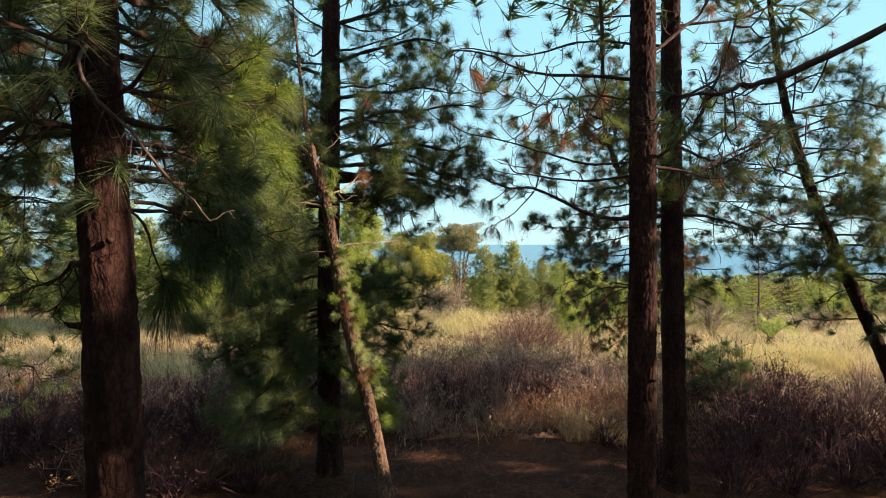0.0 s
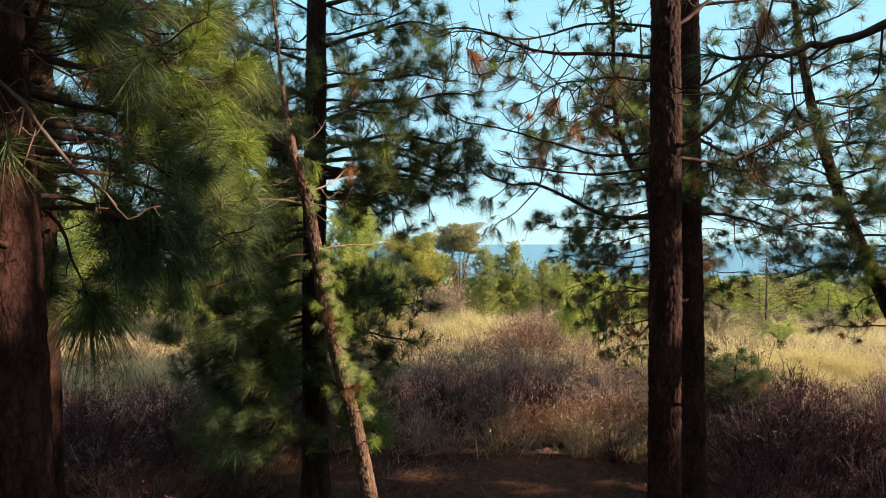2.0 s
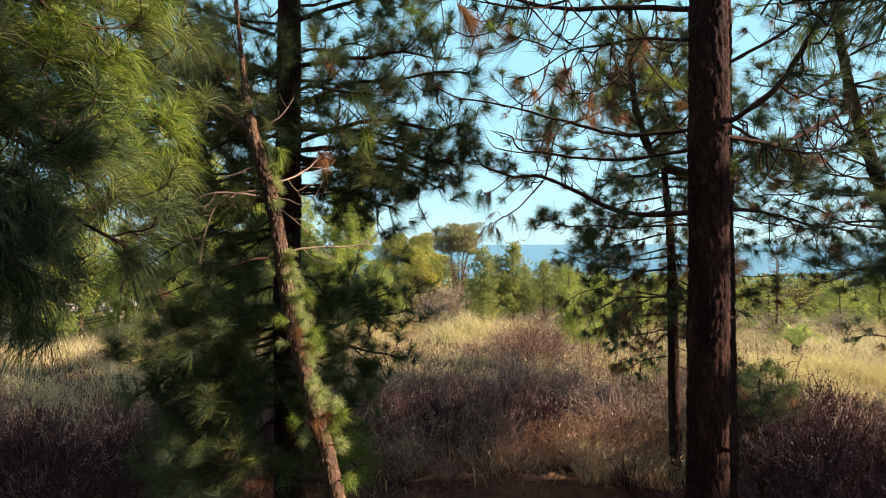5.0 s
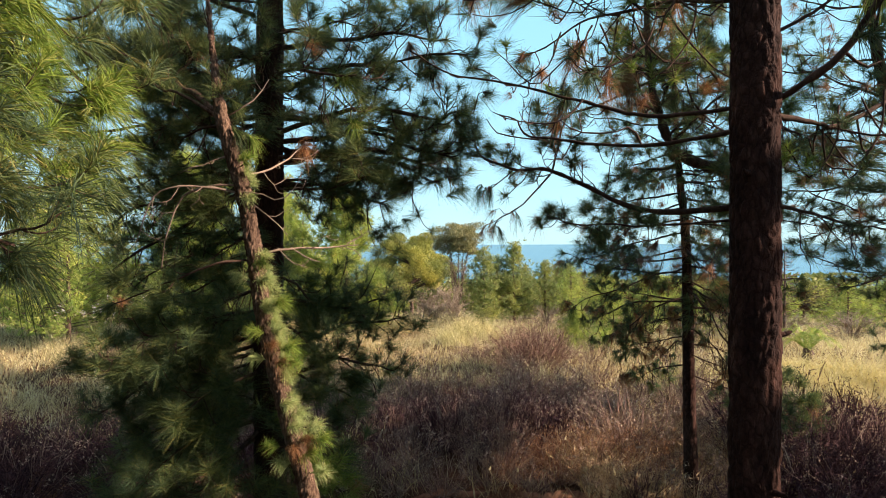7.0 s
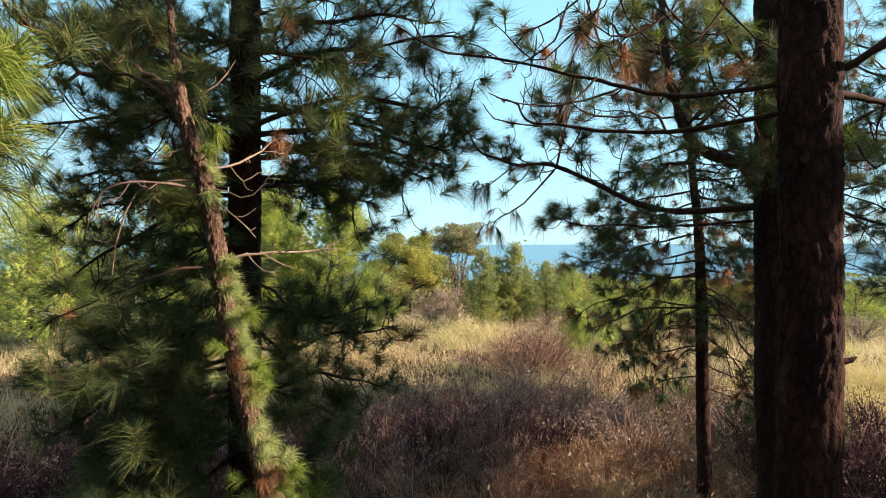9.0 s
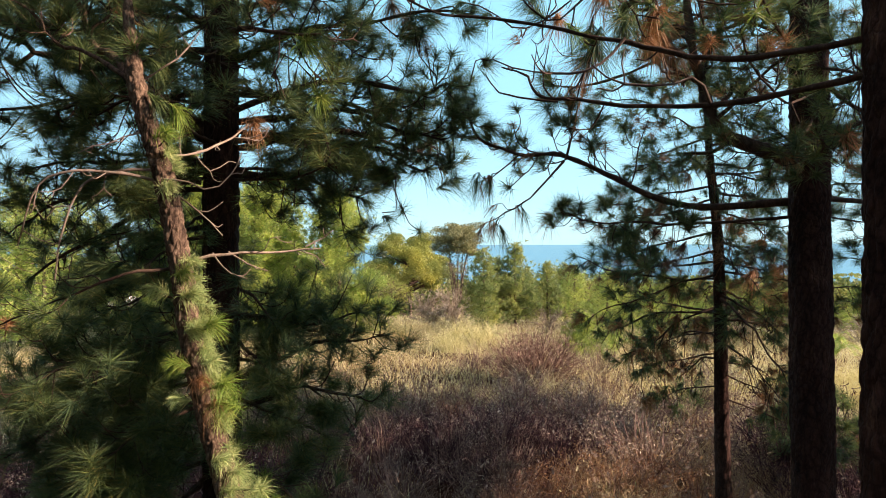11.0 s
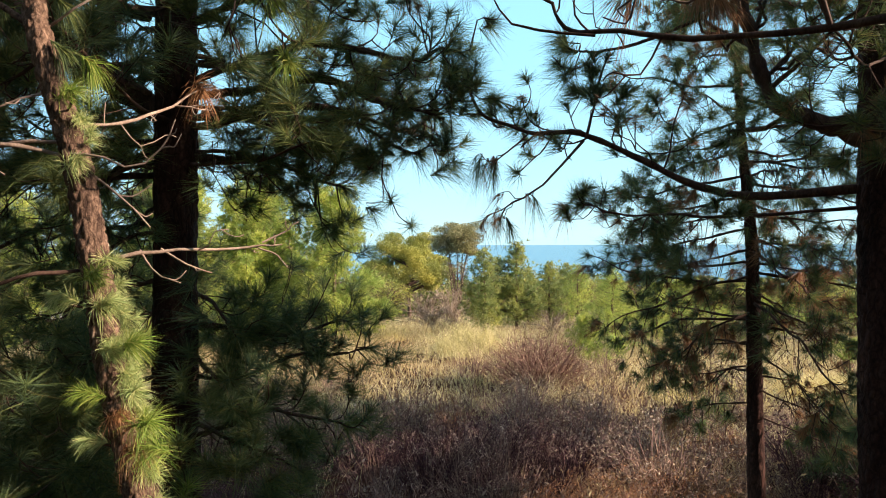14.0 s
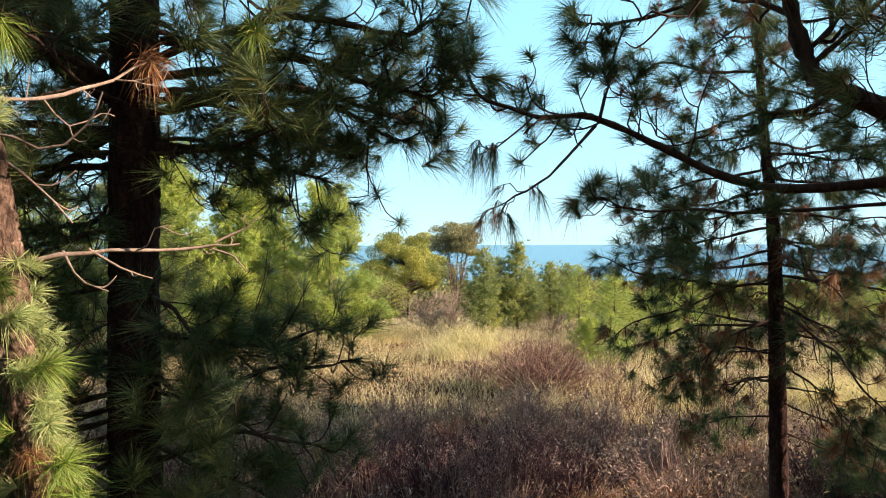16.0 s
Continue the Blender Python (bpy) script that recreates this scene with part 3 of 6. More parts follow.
def pine_leaning_young():
    rng = np.random.default_rng(12)
    t = tree_root(-0.7, 8.0, "slender leaning young pine with reddish bark and sprouting tufts")
    c = [(-0.64, 8.0, -0.35), (-0.79, 8.0, 0.4), (-0.97, 8.0, 1.3), (-1.12, 8.0, 1.88), (-1.25, 8.0, 2.4), (-1.36, 8.0, 2.9), (-1.43, 8.0, 3.4), (-1.54, 8.0, 4.0), (-1.71, 8.0, 4.6), (-1.84, 8.15, 5.2), (-1.94, 8.28, 5.8), (-2.04, 8.3, 6.8)]
    stem(t, c, (0.098, 0.092, 0.086, 0.08, 0.076, 0.073, 0.07, 0.066, 0.058, 0.026, 0.02, 0.012), depth=0.013, step=0.014, sides=52, mat=BARK_YOUNG, sx=30, sz=16)
    dry = dict(mat=DEADWOOD, bare=1.0, sub=1, label="bare pale dead branch", name="dead_branch")
    grow_limb(t, rng, [(-1.45, 8.0, 3.4), (-1.1, 8.15, 3.47), (-0.8, 8.3, 3.46), (-0.58, 8.4, 3.52)], 0.011, 0.005, twigs=3, tlen=0.18, start=0.4, **dry)
    for ctrl in ([(-0.72, 8.34, 3.48), (-0.61, 8.38, 3.44), (-0.55, 8.4, 3.36)], [(-0.68, 8.36, 3.5), (-0.57, 8.4, 3.55), (-0.49, 8.42, 3.63)], [(-1.15, 8.12, 3.47), (-1.0, 8.15, 3.38), (-0.9, 8.18, 3.34)], [(-1.25, 8.1, 3.46), (-1.12, 8.0, 3.36), (-0.98, 7.95, 3.3)]):
        grow_limb(t, rng, ctrl, 0.006, 0.003, twigs=1, tlen=0.1, start=0.5, **{**dry, "sub": 0})
    grow_limb(t, rng, [(-1.45, 8.0, 3.36), (-1.8, 7.8, 3.3), (-2.2, 7.8, 3.1), (-2.7, 7.9, 2.95)], 0.011, 0.005, twigs=5, tlen=0.3, needle=0.22, bare=0.4, label="dark branch")
    grow_limb(t, rng, [(-1.55, 8.05, 4.1), (-1.36, 8.35, 4.2), (-1.17, 8.7, 4.45)], 0.011, 0.006, twigs=5, tlen=0.3, **dry)
    grow_limb(t, rng, [(-1.6, 8.0, 3.95), (-1.9, 7.8, 3.98), (-2.2, 7.75, 3.85), (-2.35, 7.8, 3.5)], 0.011, 0.004, twigs=4, tlen=0.25, **dry)
    for ctrl in ([(-1.52, 7.95, 3.95), (-1.36, 7.92, 3.93), (-1.2, 7.95, 3.86), (-1.08, 8.0, 4.0), (-1.03, 8.02, 4.12)], [(-1.5, 8.0, 3.9), (-1.36, 8.05, 3.78), (-1.16, 8.0, 3.6)], [(-1.62, 8.0, 4.3), (-1.8, 7.9, 4.2), (-2.02, 7.85, 4.12)],
                 [(-1.7, 8.05, 4.62), (-1.48, 8.0, 4.72), (-1.32, 8.1, 4.95)]):
        grow_limb(t, rng, ctrl, 0.008, 0.0035, twigs=2, tlen=0.16, start=0.5, **{**dry, "sub": 0})
    grow_limb(t, rng, [(-1.71, 8.0, 4.6), (-2.05, 8.35, 4.86), (-2.42, 8.7, 5.16), (-2.56, 8.85, 5.6), (-2.75, 8.9, 6.3)], 0.036, 0.02, twigs=9, tlen=0.5, start=0.5, mat=BARK_YOUNG, label="pale sunlit forked limb")
    grow_limb(t, rng, [(-1.71, 8.0, 4.58), (-2.12, 8.15, 4.83), (-2.41, 8.25, 4.98), (-2.8, 8.3, 5.3)], 0.018, 0.008, twigs=7, tlen=0.4, start=0.45, mat=BARK_YOUNG)
    grow_limb(t, rng, [(-1.54, 7.98, 4.02), (-1.8, 7.9, 4.0), (-2.02, 7.9, 3.93), (-2.12, 7.9, 3.7), (-2.22, 7.9, 3.3)], 0.012, 0.005, twigs=3, tlen=0.22, **dry)
    for q, leaf in (((-1.56, 7.95, 4.48), NEEDLE), ((-1.44, 8.0, 4.42), NEEDLE_FRESH_LIT), ((-1.62, 8.05, 4.75), NEEDLE)):
        tuft(t, rng, q, (0.6, 0.1, -0.5), 0.17, 110, leaf, "yellow-green drooping needle tuft", 0.8, 1.0, 0.003)
    grow_limb(t, rng, [(-1.72, 8.1, 4.5), (-2.0, 8.6, 4.6), (-2.6, 8.9, 4.5)], 0.02, 0.008, twigs=8, tlen=0.45)
    g = Geo()
    needles(g, rng, [(-1.15, 8.72, 4.46)], [(0.6, 0.0, -0.5)], [0.21], 190, spread=1.5, droop=0.5)
    part("dead_tuft", g, NEEDLE_DEAD, t, "orange dead needle tuft", smooth=False)
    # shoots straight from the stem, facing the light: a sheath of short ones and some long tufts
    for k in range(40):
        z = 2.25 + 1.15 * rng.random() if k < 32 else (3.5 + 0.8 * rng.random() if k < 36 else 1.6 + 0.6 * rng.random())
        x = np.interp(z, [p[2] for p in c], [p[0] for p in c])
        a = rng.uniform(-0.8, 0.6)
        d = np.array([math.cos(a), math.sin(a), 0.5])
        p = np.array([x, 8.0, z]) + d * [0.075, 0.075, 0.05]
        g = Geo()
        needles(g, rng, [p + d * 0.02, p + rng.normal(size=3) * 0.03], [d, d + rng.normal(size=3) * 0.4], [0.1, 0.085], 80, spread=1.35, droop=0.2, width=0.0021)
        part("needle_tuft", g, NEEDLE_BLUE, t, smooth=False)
    for x, z, ln, leaf in ((-1.43, 4.22, 0.14, NEEDLE_FRESH_LIT), (-1.41, 3.89, 0.11, NEEDLE_BLUE), (-1.3, 3.34, 0.13, NEEDLE_FRESH_LIT), (-1.28, 3.2, 0.16, NEEDLE_BLUE), (-1.55, 3.22, 0.12, NEEDLE_BLUE), (-1.14, 3.0, 0.17, NEEDLE_FRESH_LIT),
                           (-1.27, 2.97, 0.12, NEEDLE_BLUE), (-1.42, 2.75, 0.14, NEEDLE_FRESH_LIT), (-1.16, 2.76, 0.15, NEEDLE_BLUE), (-1.23, 2.64, 0.13, NEEDLE_DEAD), (-1.06, 2.62, 0.2, NEEDLE_FRESH_LIT), (-1.02, 2.5, 0.19, NEEDLE_FRESH_LIT),
                           (-1.12, 2.5, 0.15, NEEDLE_DEAD), (-1.4, 2.52, 0.11, NEEDLE_BLUE), (-1.1, 2.12, 0.14, NEEDLE_BLUE), (-1.0, 2.04, 0.17, NEEDLE_BLUE), (-1.28, 1.78, 0.14, NEEDLE_FRESH_LIT), (-0.94, 1.82, 0.15, NEEDLE_DEAD), (-0.8, 1.84, 0.18, NEEDLE_FRESH_LIT),
                           (-0.72, 1.2, 0.17, NEEDLE_FRESH_LIT), (-1.02, 1.94, 0.15, NEEDLE_BLUE), (-0.9, 1.7, 0.16, NEEDLE_FRESH_LIT), (-1.2, 1.62, 0.14, NEEDLE_BLUE), (-0.84, 1.95, 0.15, NEEDLE_BLUE), (-1.04, 1.76, 0.14, NEEDLE_DEAD), (-0.8, 1.55, 0.16, NEEDLE_BLUE)):
        xs = np.interp(z, [p[2] for p in c], [p[0] for p in c])
        side = 1.0 if x > xs else -1.0
        y = 7.9 - 0.1 * rng.random()
        g = Geo()
        d = np.array([0.75 * side, -0.25, 0.2])
        needles(g, rng, [(x - 0.05 * side, y, z), (x, y - 0.03, z + 0.02)], [d, d + rng.normal(size=3) * 0.35], [ln, ln * 0.9], 115, spread=1.25, droop=0.3 if leaf != NEEDLE_DEAD else 0.9, width=0.0024)
        tf = part("needle_tuft", g, leaf, t, "brown dead needle tuft" if leaf == NEEDLE_DEAD else "", smooth=False)
        g = Geo()
        tube(g, [(xs + 0.06 * side, 7.96, z - 0.05), ((xs + x) / 2 + 0.03 * side, (7.96 + y) / 2, z - 0.03), (x, y - 0.02, z + 0.01)], (0.007, 0.006, 0.004), 5)
        part("shoot", g, BARK_LIMB, tf)


def pine_behind():
    rng = np.random.default_rng(13)
    t = tree_root(-1.85, 9.9, "big pine in shade with dense dark boughs down to the ground")
    c = [(-1.84, 9.9, -0.45), (-1.86, 9.9, 1.9), (-1.85, 9.9, 3.45), (-1.83, 9.9, 5.26), (-1.8, 9.9, 8.0), (-1.8, 9.9, 12.0)]
    stem(t, c, (0.2, 0.178, 0.168, 0.158, 0.13, 0.06), depth=0.014)
    hi = dict(twigs=16, tlen=0.6, needle=0.26, bare=0.1, dead=0.01, sub=2, count=115, droop=0.35, start=0.15)
    for ctrl in ([(-1.7, 9.85, 4.8), (-0.9, 9.7, 5.0), (0.0, 9.6, 4.9), (0.5, 9.5, 4.85)], [(-1.7, 9.8, 4.5), (-0.8, 9.8, 4.6), (0.0, 10.0, 4.45), (0.3, 10.1, 4.3)],
                 [(-1.7, 9.9, 4.2), (-1.1, 10.0, 4.2), (-0.45, 10.0, 3.95)], [(-1.7, 9.9, 5.3), (-0.8, 9.6, 5.5), (0.45, 9.3, 5.5)], [(-1.7, 10.0, 5.0), (-0.7, 10.5, 5.0), (0.3, 10.8, 4.7)],
                 [(-1.7, 9.9, 5.8), (-0.7, 9.8, 5.9), (0.3, 9.8, 5.9)], [(-1.7, 9.9, 6.4), (-0.8, 9.7, 6.6), (-0.05, 9.6, 6.6)], [(-1.7, 9.9, 7.0), (-0.9, 9.8, 7.2), (-0.35, 9.8, 7.4)],
                 [(-1.7, 9.9, 4.45), (-0.7, 9.8, 4.5), (0.2, 9.8, 4.2)], [(-1.7, 9.9, 4.7), (-0.5, 9.7, 4.75), (0.35, 9.6, 4.45)], [(-1.9, 9.8, 5.6), (-2.2, 9.4, 5.7), (-2.6, 9.0, 5.6)], [(-1.95, 10.0, 5.2), (-2.4, 10.6, 5.5), (-2.9, 11.2, 5.5)]):
        grow_limb(t, rng, ctrl, 0.035, 0.01, **hi)
    grow_limb(t, rng, [(-1.95, 9.9, 4.55), (-2.7, 9.75, 5.1), (-3.7, 9.7, 5.75)], 0.115, 0.05, twigs=9, tlen=0.7)
    for ctrl in (([(-2.0, 9.9, 4.05), (-3.0, 9.8, 4.0), (-3.6, 9.7, 3.75)], [(-2.0, 10.0, 3.7), (-2.8, 10.4, 3.6), (-4.0, 10.7, 3.5)], [(-2.0, 10.0, 5.4), (-2.8, 10.2, 5.6), (-3.5, 10.4, 5.6)],
            [(-2.0, 9.9, 6.2), (-2.8, 9.9, 6.5), (-3.5, 9.8, 6.6)], [(-2.0, 9.9, 4.9), (-2.5, 10.5, 4.9), (-2.8, 11.2, 4.7)], [(-2.0, 9.9, 4.3), (-2.6, 9.6, 4.3), (-3.4, 9.4, 4.2)])
            + ([(-2.0, 9.8, 4.7), (-2.4, 9.2, 4.8), (-3.0, 8.9, 4.6)], [(-1.9, 10.1, 4.4), (-2.3, 10.8, 4.3), (-3.3, 11.6, 4.1)], [(-2.0, 9.8, 5.3), (-2.7, 9.3, 5.4), (-3.8, 9.0, 5.3)],
            [(-1.7, 10.1, 4.6), (-1.1, 10.8, 4.6), (-0.5, 11.3, 4.3)], [(-1.8, 9.7, 5.1), (-1.4, 9.1, 5.3), (-0.6, 8.9, 5.2)], [(-2.0, 9.9, 5.0), (-3.0, 9.7, 4.9), (-4.2, 9.6, 4.8)],
            [(-2.0, 9.9, 5.7), (-3.0, 10.2, 5.9), (-4.3, 10.6, 6.0)])):
        grow_limb(t, rng, ctrl, 0.03, 0.01, **hi)
    grow_limb(t, rng, [(-2.0, 9.9, 4.3), (-2.64, 9.9, 3.9), (-3.67, 9.8, 3.17)], 0.035, 0.012, twigs=8, tlen=0.5, needle=0.26, bare=0.6, sag=0.3, count=100)
    grow_limb(t, rng, [(-2.0, 9.95, 3.6), (-2.7, 10.0, 3.4), (-3.5, 10.0, 3.0)], 0.022, 0.009, twigs=7, tlen=0.45, needle=0.26, bare=0.5, sag=0.3, count=100)
    for ctrl in ([(-1.7, 9.9, 4.25), (-1.3, 9.8, 4.2), (-0.95, 9.7, 4.0)], [(-1.7, 9.9, 4.6), (-1.0, 9.5, 4.5), (-0.2, 9.4, 4.35)], [(-2.0, 9.85, 4.15), (-2.2, 9.6, 4.05), (-2.45, 9.4, 3.85)], [(-2.0, 10.0, 3.8), (-2.3, 10.3, 3.75), (-2.6, 10.6, 3.55)], [(-1.95, 9.8, 3.6), (-2.15, 9.6, 3.5), (-2.4, 9.4, 3.25)]):
        grow_limb(t, rng, ctrl, 0.02, 0.008, twigs=9, tlen=0.42, needle=0.27, bare=0.12, dead=0.01, sub=2, count=90, droop=0.4, start=0.15)
    lo = dict(twigs=11, tlen=0.55, needle=0.32, bare=0.05, dead=0.0, sub=1, count=120, droop=0.3, sag=0.15, rise=0.3)
    for i, ctrl in enumerate(([(-1.7, 9.9, 2.2), (-1.0, 10.1, 2.5), (-0.25, 10.2, 2.55)], [(-1.7, 9.9, 1.9), (-1.0, 9.7, 2.15), (-0.4, 9.8, 2.0)], [(-1.8, 9.7, 2.9), (-1.1, 9.9, 2.75), (-0.5, 10.4, 2.8)],
                 [(-2.0, 9.9, 2.4), (-2.8, 9.7, 2.2), (-3.9, 9.9, 2.1)],
                 [(-1.8, 9.8, 1.6), (-1.3, 9.5, 1.4), (-0.8, 9.4, 1.1)], [(-2.0, 9.9, 2.7), (-2.6, 9.2, 2.6), (-3.1, 8.8, 2.3)],
                 [(-2.0, 10.0, 2.9), (-2.5, 10.8, 2.8), (-3.2, 11.3, 2.4)],
                 [(-2.0, 9.9, 2.3), (-2.5, 9.8, 2.1), (-3.1, 9.7, 1.8)])):
        left = ctrl[-1][0] < -2
        grow_limb(t, rng, ctrl, 0.025, 0.009, **{**lo, **(dict(twigs=19, sub=3, needle=0.28, start=0.15) if left else {})})
    for ctrl in ([(-1.7, 9.85, 3.1), (-1.45, 9.7, 3.0), (-1.25, 9.6, 2.75)], [(-1.7, 9.85, 2.6), (-1.4, 9.6, 2.45), (-1.1, 9.5, 2.2)], [(-1.7, 9.9, 2.0), (-1.3, 9.7, 1.9), (-0.75, 9.7, 1.65)], [(-1.7, 9.8, 1.5), (-1.35, 9.5, 1.35), (-1.0, 9.2, 1.0)],
                 [(-1.7, 9.9, 2.4), (-1.3, 9.9, 2.3), (-0.75, 9.9, 1.95)], [(-1.75, 9.9, 2.8), (-1.4, 10.2, 2.7), (-1.1, 10.4, 2.4)]):
        grow_limb(t, rng, ctrl, 0.02, 0.008, twigs=9, tlen=0.42, needle=0.33, bare=0.03, dead=0.01, sub=1, count=140, droop=0.3, rise=0.25, start=0.1)
    for ctrl in ([(-2.0, 9.9, 3.2), (-2.35, 9.7, 3.1), (-2.8, 9.6, 2.9)], [(-2.0, 9.85, 2.6), (-2.4, 9.6, 2.6), (-2.75, 9.5, 2.3)], [(-2.0, 9.8, 4.1), (-2.3, 9.5, 4.2), (-2.7, 9.2, 4.1)], [(-2.0, 9.9, 2.1), (-2.4, 9.7, 2.0), (-2.8, 9.5, 1.7)]):
        grow_limb(t, rng, ctrl, 0.02, 0.008, twigs=13, tlen=0.45, needle=0.28, bare=0.08, dead=0.01, sub=2, count=100, droop=0.3, start=0.1)
    for ctrl in ([(-2.0, 9.85, 1.9), (-2.5, 9.5, 1.7), (-3.1, 9.2, 1.35)], [(-2.0, 9.8, 1.6), (-2.5, 9.3, 1.4), (-2.9, 8.9, 1.05)], [(-2.0, 9.9, 1.4), (-2.7, 9.7, 1.2), (-3.5, 9.6, 0.9)], [(-1.95, 9.75, 1.3), (-2.2, 9.2, 1.1), (-2.4, 8.7, 0.8)],
                 [(-2.0, 9.9, 2.2), (-2.8, 9.6, 2.0), (-3.6, 9.3, 1.6)], [(-2.0, 9.8, 1.2), (-2.5, 9.4, 0.9), (-3.1, 9.0, 0.55)], [(-1.95, 9.8, 2.0), (-2.3, 9.3, 1.9), (-2.6, 8.8, 1.7)],
                 [(-1.95, 10.05, 2.5), (-2.4, 10.8, 2.5), (-2.8, 11.6, 2.3)], [(-1.9, 10.05, 2.0), (-2.1, 10.9, 2.0), (-2.3, 11.9, 1.7)], [(-2.0, 10.0, 1.6), (-2.6, 10.6, 1.5), (-3.2, 11.2, 1.2)], [(-1.95, 10.05, 3.1), (-2.3, 10.9, 3.1), (-2.6, 12.0, 2.9)]):
        grow_limb(t, rng, ctrl, 0.024, 0.008, twigs=17, tlen=0.45, needle=0.3, bare=0.03, dead=0.0, sub=2, count=95, droop=0.4, rise=0.2, start=0.12)
    for ctrl in ([(-2.0, 9.8, 5.3), (-2.3, 9.1, 5.4), (-2.5, 8.7, 5.5)],):
        grow_limb(t, rng, ctrl, 0.022, 0.008, twigs=10, tlen=0.45, needle=0.27, bare=0.15, dead=0.015, sub=1, count=95, droop=0.4, start=0.12)
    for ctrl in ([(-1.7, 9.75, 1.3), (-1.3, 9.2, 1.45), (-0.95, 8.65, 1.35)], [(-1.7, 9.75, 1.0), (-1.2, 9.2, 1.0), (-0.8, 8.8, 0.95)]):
        grow_limb(t, rng, ctrl, 0.018, 0.007, twigs=10, tlen=0.32, needle=0.24, bare=0.03, dead=0.01, sub=1, count=95, droop=0.4, start=0.5, leaf=NEEDLE_FRESH_LIT)
    auto_limbs(t, rng, c, 4.1, 7.2, 17, 1.7, 1.5, rise=(-0.15, 0.3), r=0.02, twigs=9, tlen=0.5, needle=0.27, bare=0.35, dead=0.015, start=0.08, count=110)
    for p in ((0.0, 9.7, 5.6), (-0.15, 9.7, 5.75), (0.1, 9.6, 5.45)):
        tuft(t, rng, p, (0.2, -0.2, -0.6), 0.24, 170, NEEDLE_DEAD, "orange dead needle tuft", 0.7)
    for p, ln in (((-0.78, 8.9, 5.16), 0.32), ((-1.0, 9.2, 5.9), 0.26), ((-0.2, 9.3, 6.3), 0.26), ((-0.7, 9.1, 4.75), 0.22)):
        tuft(t, rng, p, (0.3, -0.3, -0.2), ln, 150, NEEDLE_FRESH_LIT, "yellow-green needle tuft", 0.5)
    auto_limbs(t, rng, c, 7.4, 11.8, 18, 2.6, 0.8, twigs=6, tlen=0.7, needle=0.4, count=16, width=0.05, simple=True)


def pine_right():
    rng = np.random.default_rng(14)
    t = tree_root(2.03, 6.2, "tall straight pine with dark trunk and sparse bare lower limbs")
    c = [(2.02, 6.2, -0.4), (2.03, 6.2, 0.88), (2.03, 6.2, 3.41), (2.02, 6.2, 5.93), (2.0, 6.2, 8.5), (2.0, 6.2, 12.0)]
    stem(t, c, (0.152, 0.142, 0.132, 0.122, 0.095, 0.04), depth=0.013, step=0.022, sides=84, sx=21, sz=10)
    grow_limb(t, rng, [(2.0, 6.25, 4.31), (1.55, 6.6, 4.33), (1.16, 6.8, 4.49), (0.75, 7.0, 4.62), (0.3, 7.2, 4.78), (-0.05, 7.4, 5.02)], 0.015, 0.005, twigs=5, tlen=0.22, bare=1.0, sub=0, label="long bare limb")
    grow_limb(t, rng, [(2.0, 6.25, 4.18), (1.6, 6.7, 4.15), (1.2, 7.05, 4.2), (0.95, 7.12, 4.25), (0.8, 7.19, 4.32), (0.7, 7.2, 4.43), (0.57, 7.2, 4.41)], 0.015, 0.004, twigs=3, tlen=0.26, bare=1.0, sub=1, label="long bare limb forked at its end")
    grow_limb(t, rng, [(0.92, 7.12, 4.26), (0.75, 7.15, 4.28), (0.6, 7.15, 4.33), (0.55, 7.15, 4.42)], 0.006, 0.003, twigs=0, bare=1.0)
    grow_limb(t, rng, [(1.17, 6.8, 4.48), (1.05, 6.75, 4.36), (0.9, 6.75, 4.31), (0.75, 6.85, 4.36), (0.58, 6.95, 4.44)], 0.007, 0.0035, twigs=4, tlen=0.16, bare=1.0, sub=0, mat=BARK_FAR, name="dead_branch", label="thin pale dead branch")
    grow_limb(t, rng, [(1.55, 6.75, 4.16), (1.45, 6.7, 4.28), (1.3, 6.65, 4.24), (1.1, 6.65, 4.24), (0.98, 6.65, 4.34)], 0.008, 0.004, twigs=3, tlen=0.14, bare=1.0, sub=0, mat=BARK_FAR, name="dead_branch", label="thin pale dead branch")
    grow_limb(t, rng, [(2.1, 6.2, 4.3), (2.4, 6.0, 4.55), (2.6, 5.85, 5.0), (2.72, 5.7, 5.6)], 0.022, 0.012, twigs=6, tlen=0.4, bare=0.6, sub=1, sag=0.3, rise=-0.1)
    grow_limb(t, rng, [(2.1, 6.2, 4.24), (2.4, 6.3, 4.25), (2.7, 6.4, 4.26), (3.45, 6.6, 4.55), (4.2, 6.7, 4.9)], 0.019, 0.009, twigs=9, tlen=0.4, bare=0.55, sub=1, sag=0.3, rise=-0.1)
    grow_limb(t, rng, [(1.95, 6.25, 5.15), (1.2, 6.6, 5.3), (0.6, 6.9, 5.55), (0.1, 7.2, 5.75)], 0.02, 0.008, twigs=12, tlen=0.6, bare=0.75, sub=1, sag=0.3, rise=-0.15, dead=0.3)
    grow_limb(t, rng, [(1.95, 6.3, 4.95), (1.5, 6.9, 5.15), (0.9, 7.7, 5.1)], 0.015, 0.006, twigs=8, tlen=0.45, bare=0.4, dead=0.45, sag=0.25, rise=-0.1)
    grow_limb(t, rng, [(2.1, 6.3, 5.4), (2.7, 6.6, 5.9), (3.2, 6.9, 6.4)], 0.02, 0.01, twigs=7, bare=0.4, dead=0.2)
    for p, d in (((2.14, 6.15, 2.98), (1, -0.2, 0.2)), ((1.94, 6.1, 3.9), (-0.7, -0.7, 0.1)), ((2.08, 6.08, 2.1), (0.4, -1, 0.1))):
        stub(t, p, d, 0.016)
